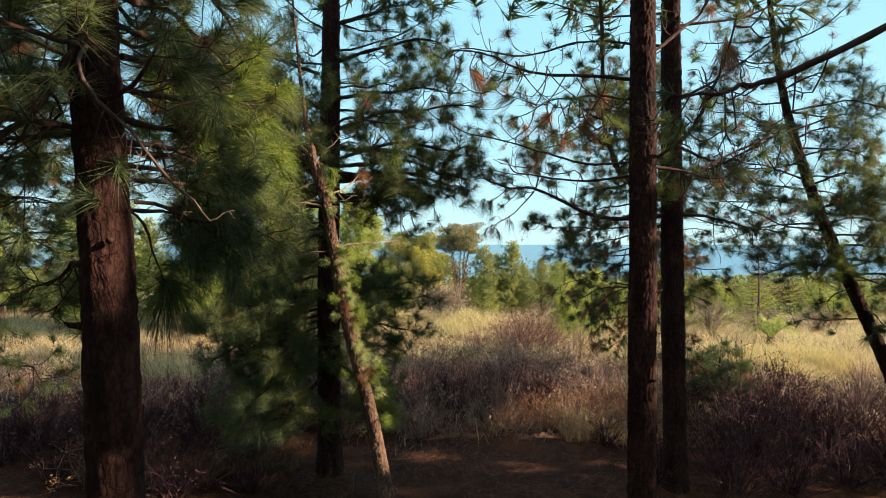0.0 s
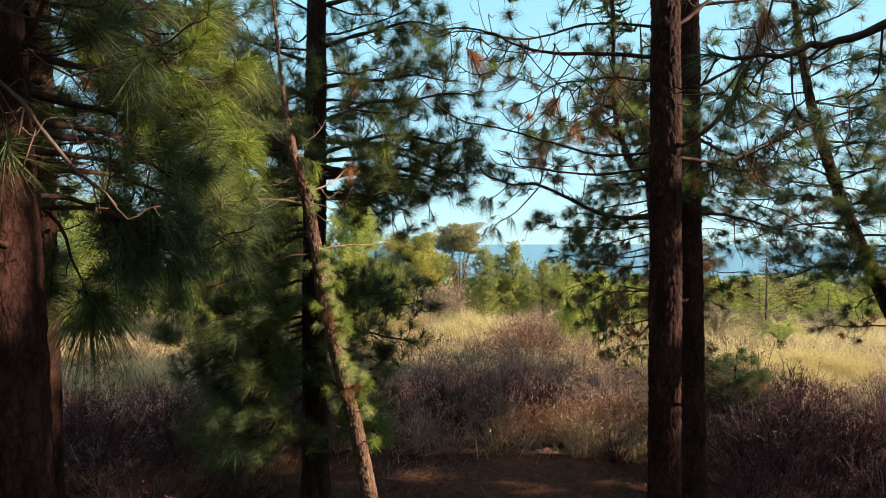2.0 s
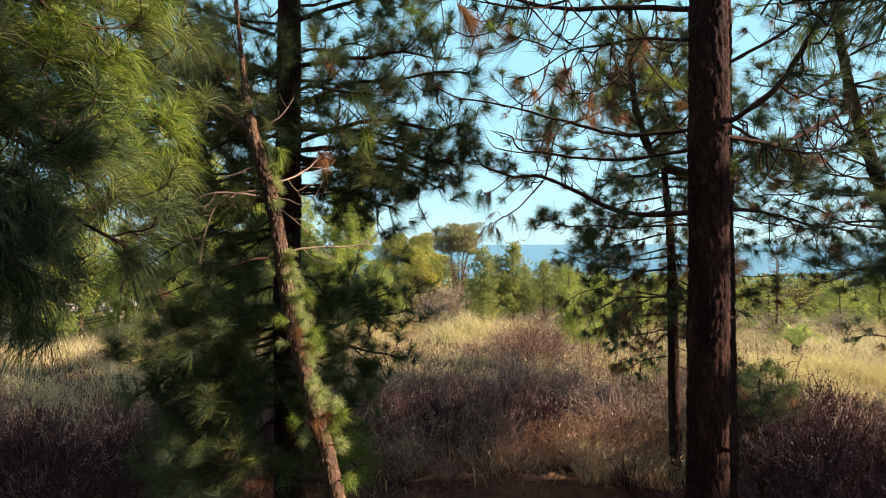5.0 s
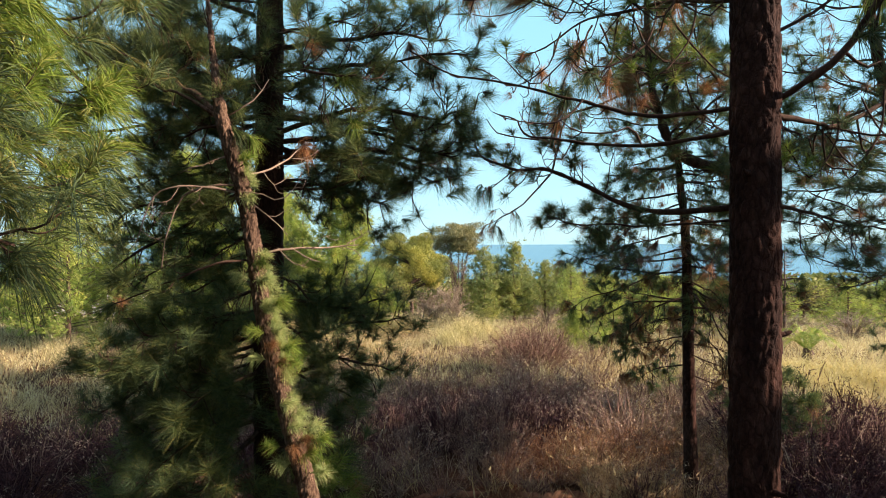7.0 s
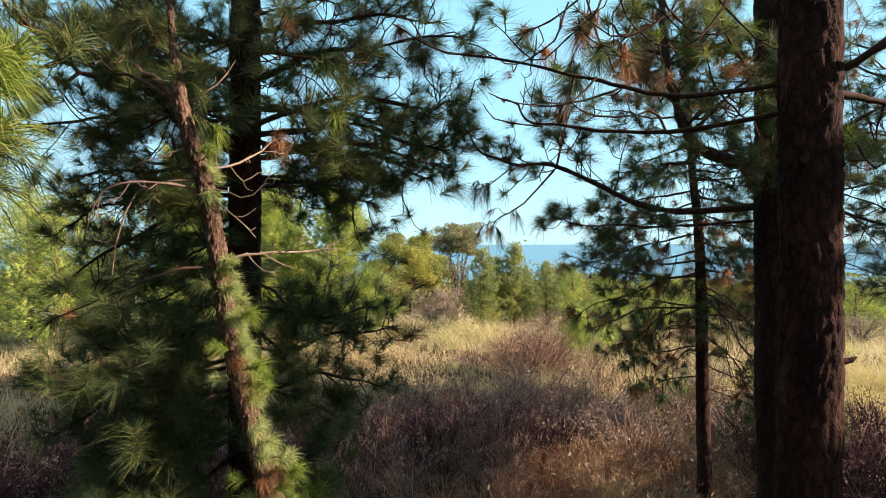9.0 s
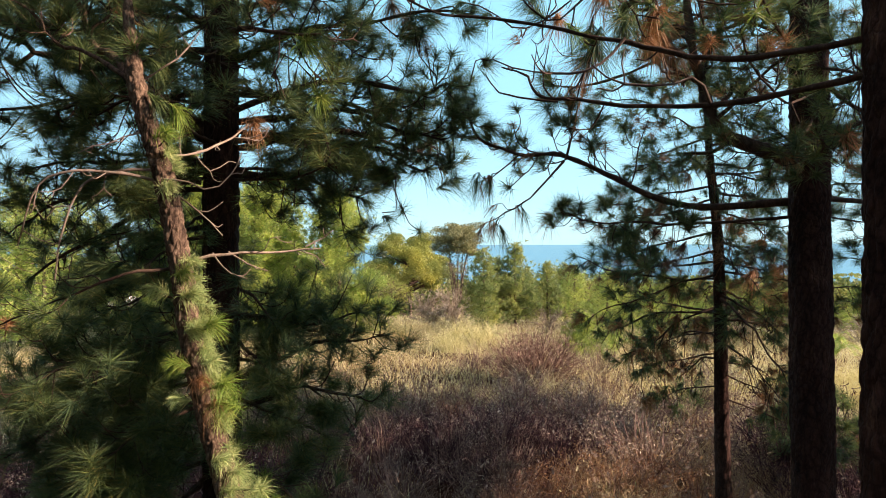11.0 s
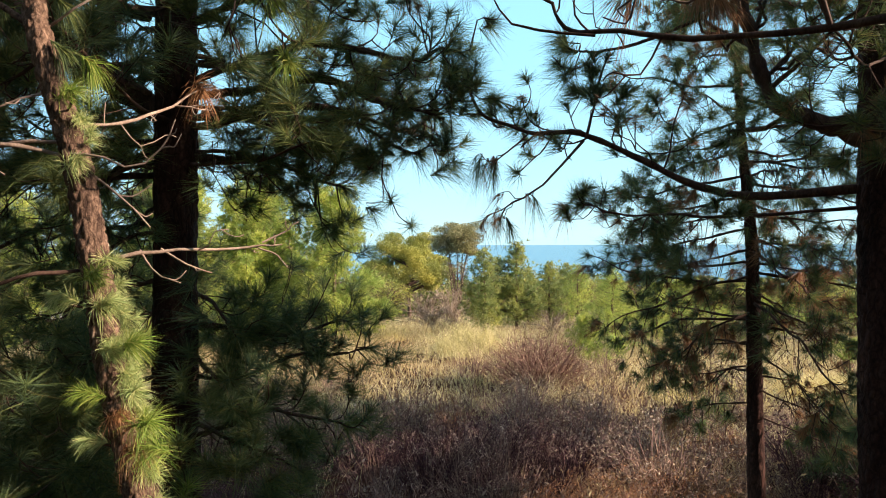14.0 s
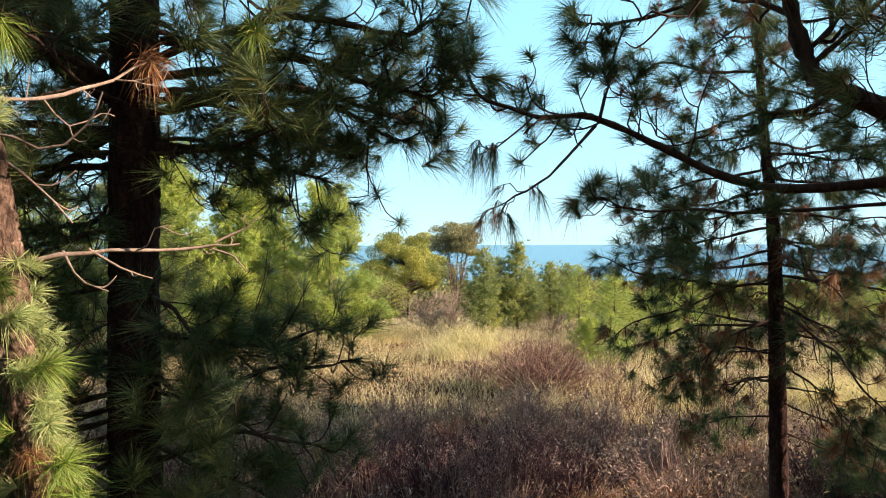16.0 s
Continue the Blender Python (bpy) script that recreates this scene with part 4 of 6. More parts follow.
    tuft(t, rng, (2.66, 5.75, 5.3), (0.1, 0, -1), 0.28, 200, NEEDLE_DEAD, "brown dead needle tuft", 0.9, 0.8)
    tuft(t, rng, (2.55, 5.9, 4.88), (0.2, 0, -0.6), 0.22, 140, NEEDLE_FRESH_LIT, "yellow-green needle tuft", 0.9)
    auto_limbs(t, rng, c, 7.4, 11.6, 18, 2.2, 0.8, twigs=6, tlen=0.7, needle=0.4, count=16, width=0.05, simple=True)
    # thin twigs hanging in arcs from the two long limbs
    for a, b in (((1.9, 6.27, 5.16), (0.6, 6.9, 5.55)), ((2.35, 6.3, 4.25), (4.0, 6.67, 4.8)), ((1.9, 6.35, 4.98), (1.1, 7.4, 5.13))):
        for k in range(9):
            u = 0.12 + 0.86 * (k + rng.random()) / 9
            p = np.array(a) * (1 - u) + np.array(b) * u
            w = (0.12 + 0.2 * rng.random()) * (1 if k % 2 else -1)
            q = [p, p + [w * 0.4, -0.08, -0.2 - 0.1 * rng.random()], p + [w * 1.3, -0.12, -0.36 - 0.12 * rng.random()], p + [w * 2.2, -0.1, -0.26]]
            grow_limb(t, rng, q, 0.007, 0.0035, twigs=3, tlen=0.16, needle=0.15, bare=0.45, dead=0.15, sub=1, count=60, start=0.5, leaf=NEEDLE_FRESH_LIT if k % 3 == 0 else None, width=0.0035)


def pine_right_back():
    rng = np.random.default_rng(15)
    t = tree_root(3.55, 9.3, "tall pine with dark trunk and long crooked limbs hung with needles")
    c = [(3.5, 9.15, -0.5), (3.48, 9.1, 0.43), (3.42, 9.1, 3.37), (3.38, 9.1, 7.15), (3.34, 9.1, 11.5)]
    stem(t, c, (0.185, 0.172, 0.16, 0.132, 0.04), depth=0.014, step=0.03, sides=64, sx=19, sz=9)
    up = dict(twigs=9, tlen=0.55, needle=0.24, bare=0.25, dead=0.1, count=130)
    grow_limb(t, rng, [(3.42, 9.15, 3.88), (2.67, 9.4, 3.81), (2.23, 9.4, 3.92), (1.86, 9.4, 4.14), (1.42, 9.4, 4.27), (1.02, 9.4, 4.31), (0.69, 9.4, 4.51), (0.6, 9.4, 4.77)], 0.036, 0.009,
              twigs=18, tlen=0.42, needle=0.2, bare=0.15, dead=0.08, sub=2, count=120, start=0.35)
    grow_limb(t, rng, [(1.4, 9.4, 4.25), (1.2, 9.4, 4.02), (1.02, 9.4, 3.84), (0.86, 9.4, 3.78), (0.78, 9.4, 3.64)], 0.011, 0.005, twigs=6, tlen=0.2, needle=0.16, bare=0.2, dead=0.5, sub=1, start=0.5, sag=0.2, rise=-0.3, count=45, droop=1.2, width=0.003)
    grow_limb(t, rng, [(1.0, 9.4, 4.31), (0.86, 9.4, 4.18), (0.72, 9.4, 4.1), (0.66, 9.4, 4.12)], 0.008, 0.004, twigs=5, tlen=0.16, needle=0.16, bare=0.1, dead=0.3, sub=1, start=0.5, rise=-0.3, count=45, droop=1.2, width=0.003)
    grow_limb(t, rng, [(1.42, 9.4, 4.27), (1.46, 9.4, 4.42), (1.5, 9.4, 4.6), (1.57, 9.4, 4.88)], 0.012, 0.006, twigs=6, tlen=0.22, needle=0.18, bare=0.1, sub=1)
    grow_limb(t, rng, [(3.45, 9.15, 3.75), (2.4, 9.55, 3.65), (1.9, 9.5, 3.7), (1.4, 9.5, 3.72)], 0.015, 0.006, twigs=16, tlen=0.4, needle=0.2, bare=0.2, dead=0.12)
    grow_limb(t, rng, [(3.42, 9.1, 4.18), (3.05, 9.1, 4.27), (2.8, 9.1, 4.38), (2.61, 9.1, 4.57), (2.5, 9.1, 4.84), (2.45, 9.1, 5.2), (2.42, 9.2, 6.2), (2.35, 9.3, 7.2)], 0.066, 0.026, **up)
    grow_limb(t, rng, [(2.62, 9.1, 4.55), (2.9, 8.9, 4.85), (3.2, 8.7, 5.2)], 0.02, 0.01, twigs=8, tlen=0.4, bare=0.3, sub=1, sag=0.25)
    for ctrl in ([(3.38, 9.0, 4.75), (3.0, 8.7, 4.6), (2.7, 8.5, 4.75), (2.5, 8.4, 5.1)], [(3.38, 9.0, 4.55), (3.1, 8.7, 4.35), (2.8, 8.6, 4.2), (2.45, 8.5, 4.25)], [(3.38, 9.0, 5.1), (3.0, 8.6, 5.0), (2.6, 8.3, 5.2), (2.4, 8.1, 5.5)],
                 [(3.38, 9.0, 4.4), (3.2, 8.6, 4.2), (3.0, 8.3, 4.25), (2.85, 8.1, 4.45)], [(3.4, 8.98, 4.95), (3.5, 8.6, 4.8), (3.3, 8.3, 4.7), (3.1, 8.1, 4.85)]):
        grow_limb(t, rng, ctrl, 0.014, 0.006, twigs=11, tlen=0.36, needle=0.2, bare=0.45, dead=0.15, sub=2, sag=0.35, rise=0.05, count=95)
    grow_limb(t, rng, [(3.45, 9.15, 5.6), (2.4, 9.5, 5.25), (1.57, 9.5, 4.89), (1.24, 9.5, 5.0)], 0.018, 0.008, twigs=7, tlen=0.4, bare=0.4, dead=0.3)
    grow_limb(t, rng, [(3.45, 9.15, 6.4), (2.4, 9.3, 6.5), (1.2, 9.2, 6.35), (0.1, 9.2, 6.3)], 0.025, 0.008, twigs=14, tlen=0.6, bare=0.35, dead=0.12, sag=0.25)
    grow_limb(t, rng, [(3.45, 9.15, 5.2), (2.8, 9.2, 5.4), (2.2, 9.2, 5.45)], 0.02, 0.008, twigs=8, tlen=0.4, bare=0.1, dead=0.55)
    for ctrl in ([(3.52, 9.15, 4.4), (4.4, 9.3, 4.7), (5.2, 9.2, 5.2)], [(3.52, 9.15, 3.9), (4.5, 9.5, 3.8), (5.3, 9.6, 3.6)], [(3.52, 9.15, 5.6), (4.4, 9.1, 6.1), (5.0, 9.0, 6.6)], [(3.52, 9.15, 4.9), (4.3, 9.8, 4.8), (4.8, 10.2, 4.6)]):
        grow_limb(t, rng, ctrl, 0.024, 0.008, twigs=11, tlen=0.55, bare=0.4, dead=0.15, sag=0.25)
    for p in ((4.6, 9.5, 4.5), (4.45, 9.45, 4.62), (2.05, 8.7, 5.18), (2.1, 8.72, 5.02), (1.98, 8.7, 5.1)):
        tuft(t, rng, p, (0.2, -0.2, -0.5), 0.24, 170, NEEDLE_DEAD, "orange dead needle tuft", 0.7)
    for p in ((3.2, 9.1, 5.55), (3.75, 9.1, 6.2), (3.9, 9.1, 5.0)):
        tuft(t, rng, p, (0.2, -0.3, 0.3), 0.24, 130, NEEDLE_FRESH_LIT, "yellow-green needle tuft", 0.5)
    auto_limbs(t, rng, c, 6.6, 11.2, 18, 2.3, 0.8, twigs=6, tlen=0.7, needle=0.4, count=16, width=0.05, simple=True)


def pine_slim():
    rng = np.random.default_rng(16)
    t = tree_root(3.9, 11.8, "slim pine with drooping half-bare twigs and green tufts")
    c = [(3.97, 11.8, -0.5), (3.92, 11.8, 0.81), (3.86, 11.8, 3.41), (3.73, 11.8, 4.83), (3.6, 11.8, 7.4)]
    stem(t, c, (0.11, 0.095, 0.066, 0.045, 0.012), depth=0.009, sides=30)
    auto_limbs(t, rng, c, 2.5, 7.2, 38, 1.9, 0.7, rise=(-0.3, 0.15), r=0.017, twigs=9, tlen=0.45, needle=0.22, bare=0.25, dead=0.2, count=100, width=0.005, sag=0.3, rise_to=0.05)
    auto_limbs(t, rng, c, 2.5, 4.8, 16, 1.6, 1.2, turn=0.7, rise=(-0.45, 0.0), r=0.015, twigs=10, tlen=0.45, needle=0.21, bare=0.35, dead=0.35, count=85, width=0.0055, droop=0.7, sag=0.45, rise_to=-0.1)
    for ctrl in ([(3.9, 11.9, 2.3), (3.7, 12.7, 2.2), (3.4, 13.5, 1.9)], [(3.9, 11.9, 2.0), (4.1, 12.8, 1.8), (4.1, 13.6, 1.4)], [(3.85, 11.85, 2.6), (3.1, 12.4, 2.5), (2.6, 13.0, 2.1)], [(3.95, 11.9, 2.7), (4.4, 12.8, 2.6), (4.7, 13.7, 2.3)]):
        grow_limb(t, rng, ctrl, 0.016, 0.006, twigs=12, tlen=0.4, needle=0.22, bare=0.25, dead=0.3, sub=2, count=85, width=0.0055, sag=0.4, rise=-0.1, droop=0.6)
    auto_limbs(t, rng, c, 1.5, 2.5, 7, 1.1, 1.3, rise=(-0.5, -0.2), r=0.012, twigs=9, tlen=0.42, needle=0.2, bare=0.6, dead=0.35, count=100, width=0.005, sag=0.5, rise_to=-0.2)


def pine_sapling():
    rng = np.random.default_rng(20)
    t = tree_root(5.9, 12.9, "small dark green pine sapling among dry shrubs")
    z = gz(5.9, 12.9)
    c = [(5.9, 12.9, z - 0.2), (5.93, 12.9, z + 0.7), (5.88, 12.92, z + 1.2), (5.9, 12.9, z + 1.6)]
    stem(t, c, (0.045, 0.035, 0.022, 0.01), depth=0.003, sides=14, flare=0.2)
    auto_limbs(t, rng, c, z + 0.5, z + 1.5, 13, 0.8, 0.4, rise=(0.0, 0.35), r=0.011, twigs=6, tlen=0.3, needle=0.26, bare=0.15, dead=0.05, sub=1, count=110, width=0.005)


def pine_leaning_right():
    rng = np.random.default_rng(17)
    t = tree_root(8.4, 11.0, "leaning pine with crooked limbs and dense green tufts")
    c = [(8.75, 11.0, -0.6), (8.0, 11.0, 1.31), (6.89, 11.0, 3.76), (6.3, 11.0, 5.4), (6.0, 11.0, 6.8), (5.7, 11.0, 9.0)]
    stem(t, c, (0.13, 0.115, 0.1, 0.08, 0.06, 0.025), depth=0.01, sides=30)
    auto_limbs(t, rng, c, 2.7, 8.8, 26, 2.2, 0.8, rise=(-0.05, 0.3), r=0.02, twigs=7, tlen=0.5, bare=0.3, dead=0.1, count=85, width=0.005)
    for ctrl in ([(6.9, 11.0, 3.8), (6.1, 10.9, 3.8), (5.2, 10.8, 3.6)], [(6.5, 11.0, 4.6), (5.7, 10.8, 4.8), (4.9, 10.6, 4.9)], [(7.2, 11.0, 3.0), (6.3, 10.7, 3.1), (5.4, 10.5, 2.9)], [(6.3, 11.0, 5.4), (5.6, 11.0, 5.7), (4.8, 11.0, 5.9)],
                 [(6.7, 11.0, 4.2), (6.0, 11.4, 4.3), (5.2, 11.7, 4.2)]):
        grow_limb(t, rng, ctrl, 0.022, 0.008, twigs=14, tlen=0.5, bare=0.2, dead=0.15, sub=2, count=95)
    for ctrl in (([(6.9, 11.0, 3.8), (7.4, 10.8, 3.9), (8.0, 10.6, 3.8)], [(6.6, 11.0, 4.5), (7.2, 10.9, 4.7), (7.8, 10.8, 4.6)], [(7.2, 10.95, 3.0), (7.6, 10.3, 3.2), (8.0, 9.8, 3.1)],
            [(7.0, 10.95, 3.4), (7.2, 10.3, 3.4), (7.5, 9.8, 3.2)], [(6.8, 10.9, 4.1), (7.0, 10.5, 4.2), (7.3, 10.2, 4.1)])
            + ([(6.3, 11.0, 5.3), (6.8, 10.9, 5.5), (7.4, 10.7, 5.4)], [(6.4, 11.0, 5.0), (6.8, 10.6, 5.1), (7.2, 10.3, 4.9)], [(6.1, 11.0, 6.2), (6.7, 10.9, 6.5), (7.3, 10.8, 6.5)],
            [(6.2, 11.0, 5.8), (6.8, 10.6, 5.9), (7.5, 10.4, 5.8)], [(6.6, 11.1, 4.4), (7.3, 11.4, 4.4), (7.9, 11.5, 4.2)], [(7.1, 11.0, 3.3), (6.7, 10.6, 3.2), (6.4, 10.3, 3.0)])):
        grow_limb(t, rng, ctrl, 0.02, 0.008, twigs=14, tlen=0.45, needle=0.25, bare=0.1, dead=0.06, count=95, leaf=NEEDLE_FRESH_LIT if int(ctrl[0][2] * 10) % 3 == 0 else None)
    for ctrl in ([(6.85, 11.0, 4.1), (7.3, 10.5, 4.2), (7.9, 10.2, 4.3)], [(7.0, 11.0, 3.6), (7.6, 10.7, 3.6), (8.4, 10.5, 3.5)],
                 [(6.8, 11.0, 4.3), (6.5, 10.5, 4.2), (6.2, 10.1, 3.9)], [(7.0, 11.0, 3.5), (6.7, 10.6, 3.4), (6.5, 10.2, 3.2)], [(7.3, 11.0, 2.9), (7.8, 10.6, 2.9), (8.4, 10.4, 2.8)]):
        grow_limb(t, rng, ctrl, 0.022, 0.008, twigs=15, tlen=0.45, needle=0.27, bare=0.06, dead=0.05, sub=2, count=100, width=0.005)
    auto_limbs(t, rng, c, 1.9, 3.0, 6, 1.4, 1.6, rise=(-0.3, 0.0), r=0.016, twigs=8, tlen=0.45, bare=0.7, dead=0.2, width=0.0045)


def pine_far_left():
    rng = np.random.default_rng(18)
    t = tree_root(-6.8, 8.8, "pine with a leafy green crown at the edge of the wood")
    c = [(-6.8, 8.8, -0.5), (-6.8, 8.8, 3.5), (-6.7, 8.8, 9.5)]
    stem(t, c, (0.15, 0.12, 0.03), depth=0.01, sides=24)
    auto_limbs(t, rng, c, 1.9, 9.0, 34, 2.5, 0.8, rise=(-0.1, 0.25), r=0.022, twigs=9, tlen=0.55, bare=0.1, dead=0.06, count=100, width=0.006, droop=0.5)
    for z in (3.4, 4.0, 4.6, 5.2, 5.8, 6.4, 7.0):
        for dx, dy in ((1.7, -0.7), (1.2, 1.0), (-0.9, -1.0)):
            grow_limb(t, rng, [(-6.8, 8.8, z), (-6.8 + dx * 0.5, 8.8 + dy * 0.5, z + 0.1), (-6.8 + dx, 8.8 + dy, z - 0.05)], 0.02, 0.008, twigs=12, tlen=0.5, needle=0.28, bare=0.05, dead=0.04, count=50, width=0.01, droop=0.5)


def pine_near_right():
    rng = np.random.default_rng(19)
    t = tree_root(4.8, 3.2, "tall pine beside the path with a long bare low limb")
    c = [(4.8, 3.2, -0.4), (4.82, 3.2, 3.0), (4.78, 3.2, 6.0), (4.75, 3.2, 11.5)]
    stem(t, c, (0.17, 0.155, 0.13, 0.04), depth=0.01, step=0.06, sides=28)
    grow_limb(t, rng, [(4.75, 3.2, 5.75), (3.9, 3.4, 5.45), (3.2, 3.5, 5.12), (2.6, 3.6, 4.78), (2.06, 3.65, 4.5), (1.8, 3.68, 4.4), (1.6, 3.7, 4.33), (1.44, 3.72, 4.42), (1.36, 3.75, 4.52)], 0.032, 0.007,
              twigs=11, tlen=0.34, needle=0.2, bare=0.8, sub=1, start=0.4, sag=0.35, rise=-0.15, count=70, label="long crooked bare limb")
    auto_limbs(t, rng, c, 5.6, 11.2, 10, 1.0, 0.7, r=0.025, rise=(0.15, 0.4), twigs=6, tlen=0.7, needle=0.4, count=18, width=0.06, simple=True)


for build in (pine_far_left, pine_near_left, pine_left_second, pine_leaning_young, pine_behind, pine_right, pine_right_back, pine_slim, pine_leaning_right, pine_sapling, pine_near_right):
    build()


# ---- pines further off ----
def small_pine(seed, height, wide, tufts, label, leaf, count=12, width=0.03, needle=0.25, taper=0.75):
    """A bushy pine further off, built at the origin."""
    rng = np.random.default_rng(seed)
    t = tree_root(0, 0, label, group="pines beyond the grass")
    g = Geo()
    pts = glide([(0, 0, -0.3), (0.05, 0.02, height * 0.5), (0.0, 0.05, height)], 16)
    tube(g, pts, np.linspace(0.02 + height * 0.016, 0.015, 16), 8)
    part("trunk", g, BARK_FAR, t)
    limbs, leaves = Geo(), Geo()
    P, A, L = [], [], []
    n = int(height * 10)
    for k in range(n):
        u = 0.1 + 0.88 * (k + rng.random()) / n
        z = height * u
        a = k * 2.4 + rng.normal() * 0.4
        ln = wide * 0.5 * ((1 - u) ** taper + 0.1) * (0.65 + 0.6 * rng.random())
        d = np.array([math.cos(a), math.sin(a), 0.25 + 0.35 * u])
        q = glide([(0, 0, z), d * [ln * 0.5, ln * 0.5, ln * 0.3] + [0, 0, z], d * ln + [0, 0, z + 0.1 * ln]], 6)
        tube(limbs, q, np.linspace(0.022, 0.008, 6), 4)
        m = max(3, int(tufts / n * (0.5 + ln)))
        for _ in range(m):
            s = 1 - 0.75 * rng.random() ** 1.4
            p = q[min(5, int(s * 5))] + rng.normal(size=3) * 0.17 * [1, 1, 0.8]
            P.append(p), A.append(unit(d + rng.normal(size=3) * 0.6 + [0, 0, 0.5])), L.append(needle * (0.7 + 0.6 * rng.random()))
    needles(leaves, rng, P, A, L, count, spread=1.3, droop=0.25, width=width, simple=True)
    part("limb_work", limbs, BARK_FAR, t, kind="stuff")
    part("needles", leaves, leaf, t, smooth=False, kind="stuff")
    return t


def place(ob, x, y, turn=0.0, size=1.0, tall=1.0, copy=True):
    m = pose(x, y, gz(x, y), 0, 0, turn)
    if copy:
        c = copy_thing(ob, m)
    else:
        c = ob
        c.matrix_basis = m
    c.scale = (size, size, size * tall)
    return c


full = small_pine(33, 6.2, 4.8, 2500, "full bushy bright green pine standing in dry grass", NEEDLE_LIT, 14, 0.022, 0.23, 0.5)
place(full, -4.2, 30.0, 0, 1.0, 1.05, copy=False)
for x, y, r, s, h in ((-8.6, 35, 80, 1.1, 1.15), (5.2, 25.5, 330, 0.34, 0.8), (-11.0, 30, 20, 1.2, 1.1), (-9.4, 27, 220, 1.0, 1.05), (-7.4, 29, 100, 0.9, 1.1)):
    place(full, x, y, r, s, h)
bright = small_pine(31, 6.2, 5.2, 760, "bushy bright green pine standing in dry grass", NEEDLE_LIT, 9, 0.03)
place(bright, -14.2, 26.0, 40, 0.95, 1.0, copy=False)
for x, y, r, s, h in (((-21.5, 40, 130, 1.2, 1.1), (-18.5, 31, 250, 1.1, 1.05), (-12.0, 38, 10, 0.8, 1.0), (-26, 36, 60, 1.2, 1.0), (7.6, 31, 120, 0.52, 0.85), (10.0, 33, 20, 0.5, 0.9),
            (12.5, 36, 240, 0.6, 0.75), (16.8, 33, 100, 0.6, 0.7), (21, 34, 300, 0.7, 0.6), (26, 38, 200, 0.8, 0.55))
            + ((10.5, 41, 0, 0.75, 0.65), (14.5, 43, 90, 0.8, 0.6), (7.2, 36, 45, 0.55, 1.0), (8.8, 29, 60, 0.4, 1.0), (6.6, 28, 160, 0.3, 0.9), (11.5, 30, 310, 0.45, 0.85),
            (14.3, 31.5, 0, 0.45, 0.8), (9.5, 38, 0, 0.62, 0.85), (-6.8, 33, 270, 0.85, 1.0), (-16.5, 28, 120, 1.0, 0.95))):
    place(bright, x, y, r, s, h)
dusky = small_pine(32, 4.6, 2.9, 620, "slender dusky green young pine beyond the grass", NEEDLE_FAR, 17, 0.027)
place(dusky, 2.2, 33.0, 0, 0.86, copy=False)
for x, y, r, s, h in ((4.1, 36.0, 90, 0.98, 1.0), (3.2, 36.5, 150, 0.85, 0.95), (6.6, 41, 40, 0.95, 0.85), (8.3, 44, 200, 1.0, 0.8), (5.2, 40, 20, 0.8, 0.9), (13.0, 40, 10, 0.9, 0.6), (-16.0, 33, 70, 1.2, 1.0), (18.0, 42, 50, 1.0, 0.6)):
    place(dusky, x, y, r, s, h)


def broadleaf(seed, height, wide, bare_below, leaves, label, leaf, stem_r=0.16, clump=0.55, leaf_size=0.16, straight=0.7, twigs=0):
    rng = np.random.default_rng(seed)
    t = tree_root(0, 0, label, name="broadleaf_tree", group="trees beyond the grass")
    wood, g = Geo(), Geo()
    top = height
    tube(wood, glide([(0, 0, -0.3), (0.15, 0, bare_below * 0.6), (0.0, 0.1, top * straight)], 10), np.linspace(stem_r, stem_r * 0.4, 10), 8)
    clumps = []
    for k in range(72):
        a, u = k * 2.4, rng.random()
        rr = wide * 0.5 * math.sqrt(rng.random())
        zz = bare_below + (top - bare_below) * (0.12 + (0.86 * math.sqrt(max(0.05, 1 - (rr / (wide * 0.52)) ** 2))) * u ** 0.6)
        c = np.array([rr * math.cos(a), rr * math.sin(a), zz])
        clumps.append(c)
        q = glide([(0.05, 0.02, min(zz * 0.88, top * (straight - 0.05)) * (0.75 + 0.25 * rng.random())), c * [0.5, 0.5, 0.9] + rng.normal(size=3) * 0.1, c], 7)
        tube(wood, q, np.linspace(stem_r * 0.35, 0.015, 7), 5)
    for k in range(twigs):
        a, z = k * 2.4, bare_below * (0.3 + 0.7 * k / twigs)
        d = np.array([math.cos(a), math.sin(a), 0.5]) * (0.9 + 0.8 * rng.random())
        q = glide([(0.08, 0, z), d * [0.5, 0.5, 0.3] + [0, 0, z], d + [0, 0, z]], 6)
        tube(wood, q, np.linspace(0.035, 0.008, 6), 4)
        for i in (2, 3, 4, 5):
            tube(wood, [q[i], q[i] + rng.normal(size=3) * 0.15 + d * 0.15, q[i] + rng.normal(size=3) * 0.2 + d * 0.35], (0.012, 0.009, 0.005), 3)
    per = leaves // len(clumps)
    for c in clumps:
        p = c + unit(rng.normal(size=(per, 3))) * np.cbrt(rng.random(per))[:, None] * clump * [1.8, 1.8, 1.3] * (0.6 + 0.6 * rng.random())
        a = unit(rng.normal(size=(per, 3)))
        b = unit(np.cross(a, rng.normal(size=(per, 3))))
        s = (leaf_size * (0.6 + 0.7 * rng.random(per)))[:, None]
        v = np.stack([p - a * s * 0.5, p + b * s * 0.28, p + a * s * 0.5, p - b * s * 0.28], 1)
        o = np.arange(per)[:, None] * 4
        g.add(v.reshape(-1, 3), np.stack([o + [0, 1, 2], o + [0, 2, 3]], 1).reshape(-1, 3))
    part("trunk", wood, BARK_FAR, t)
    part("crown", g, leaf, t, smooth=False, kind="stuff")
    return t


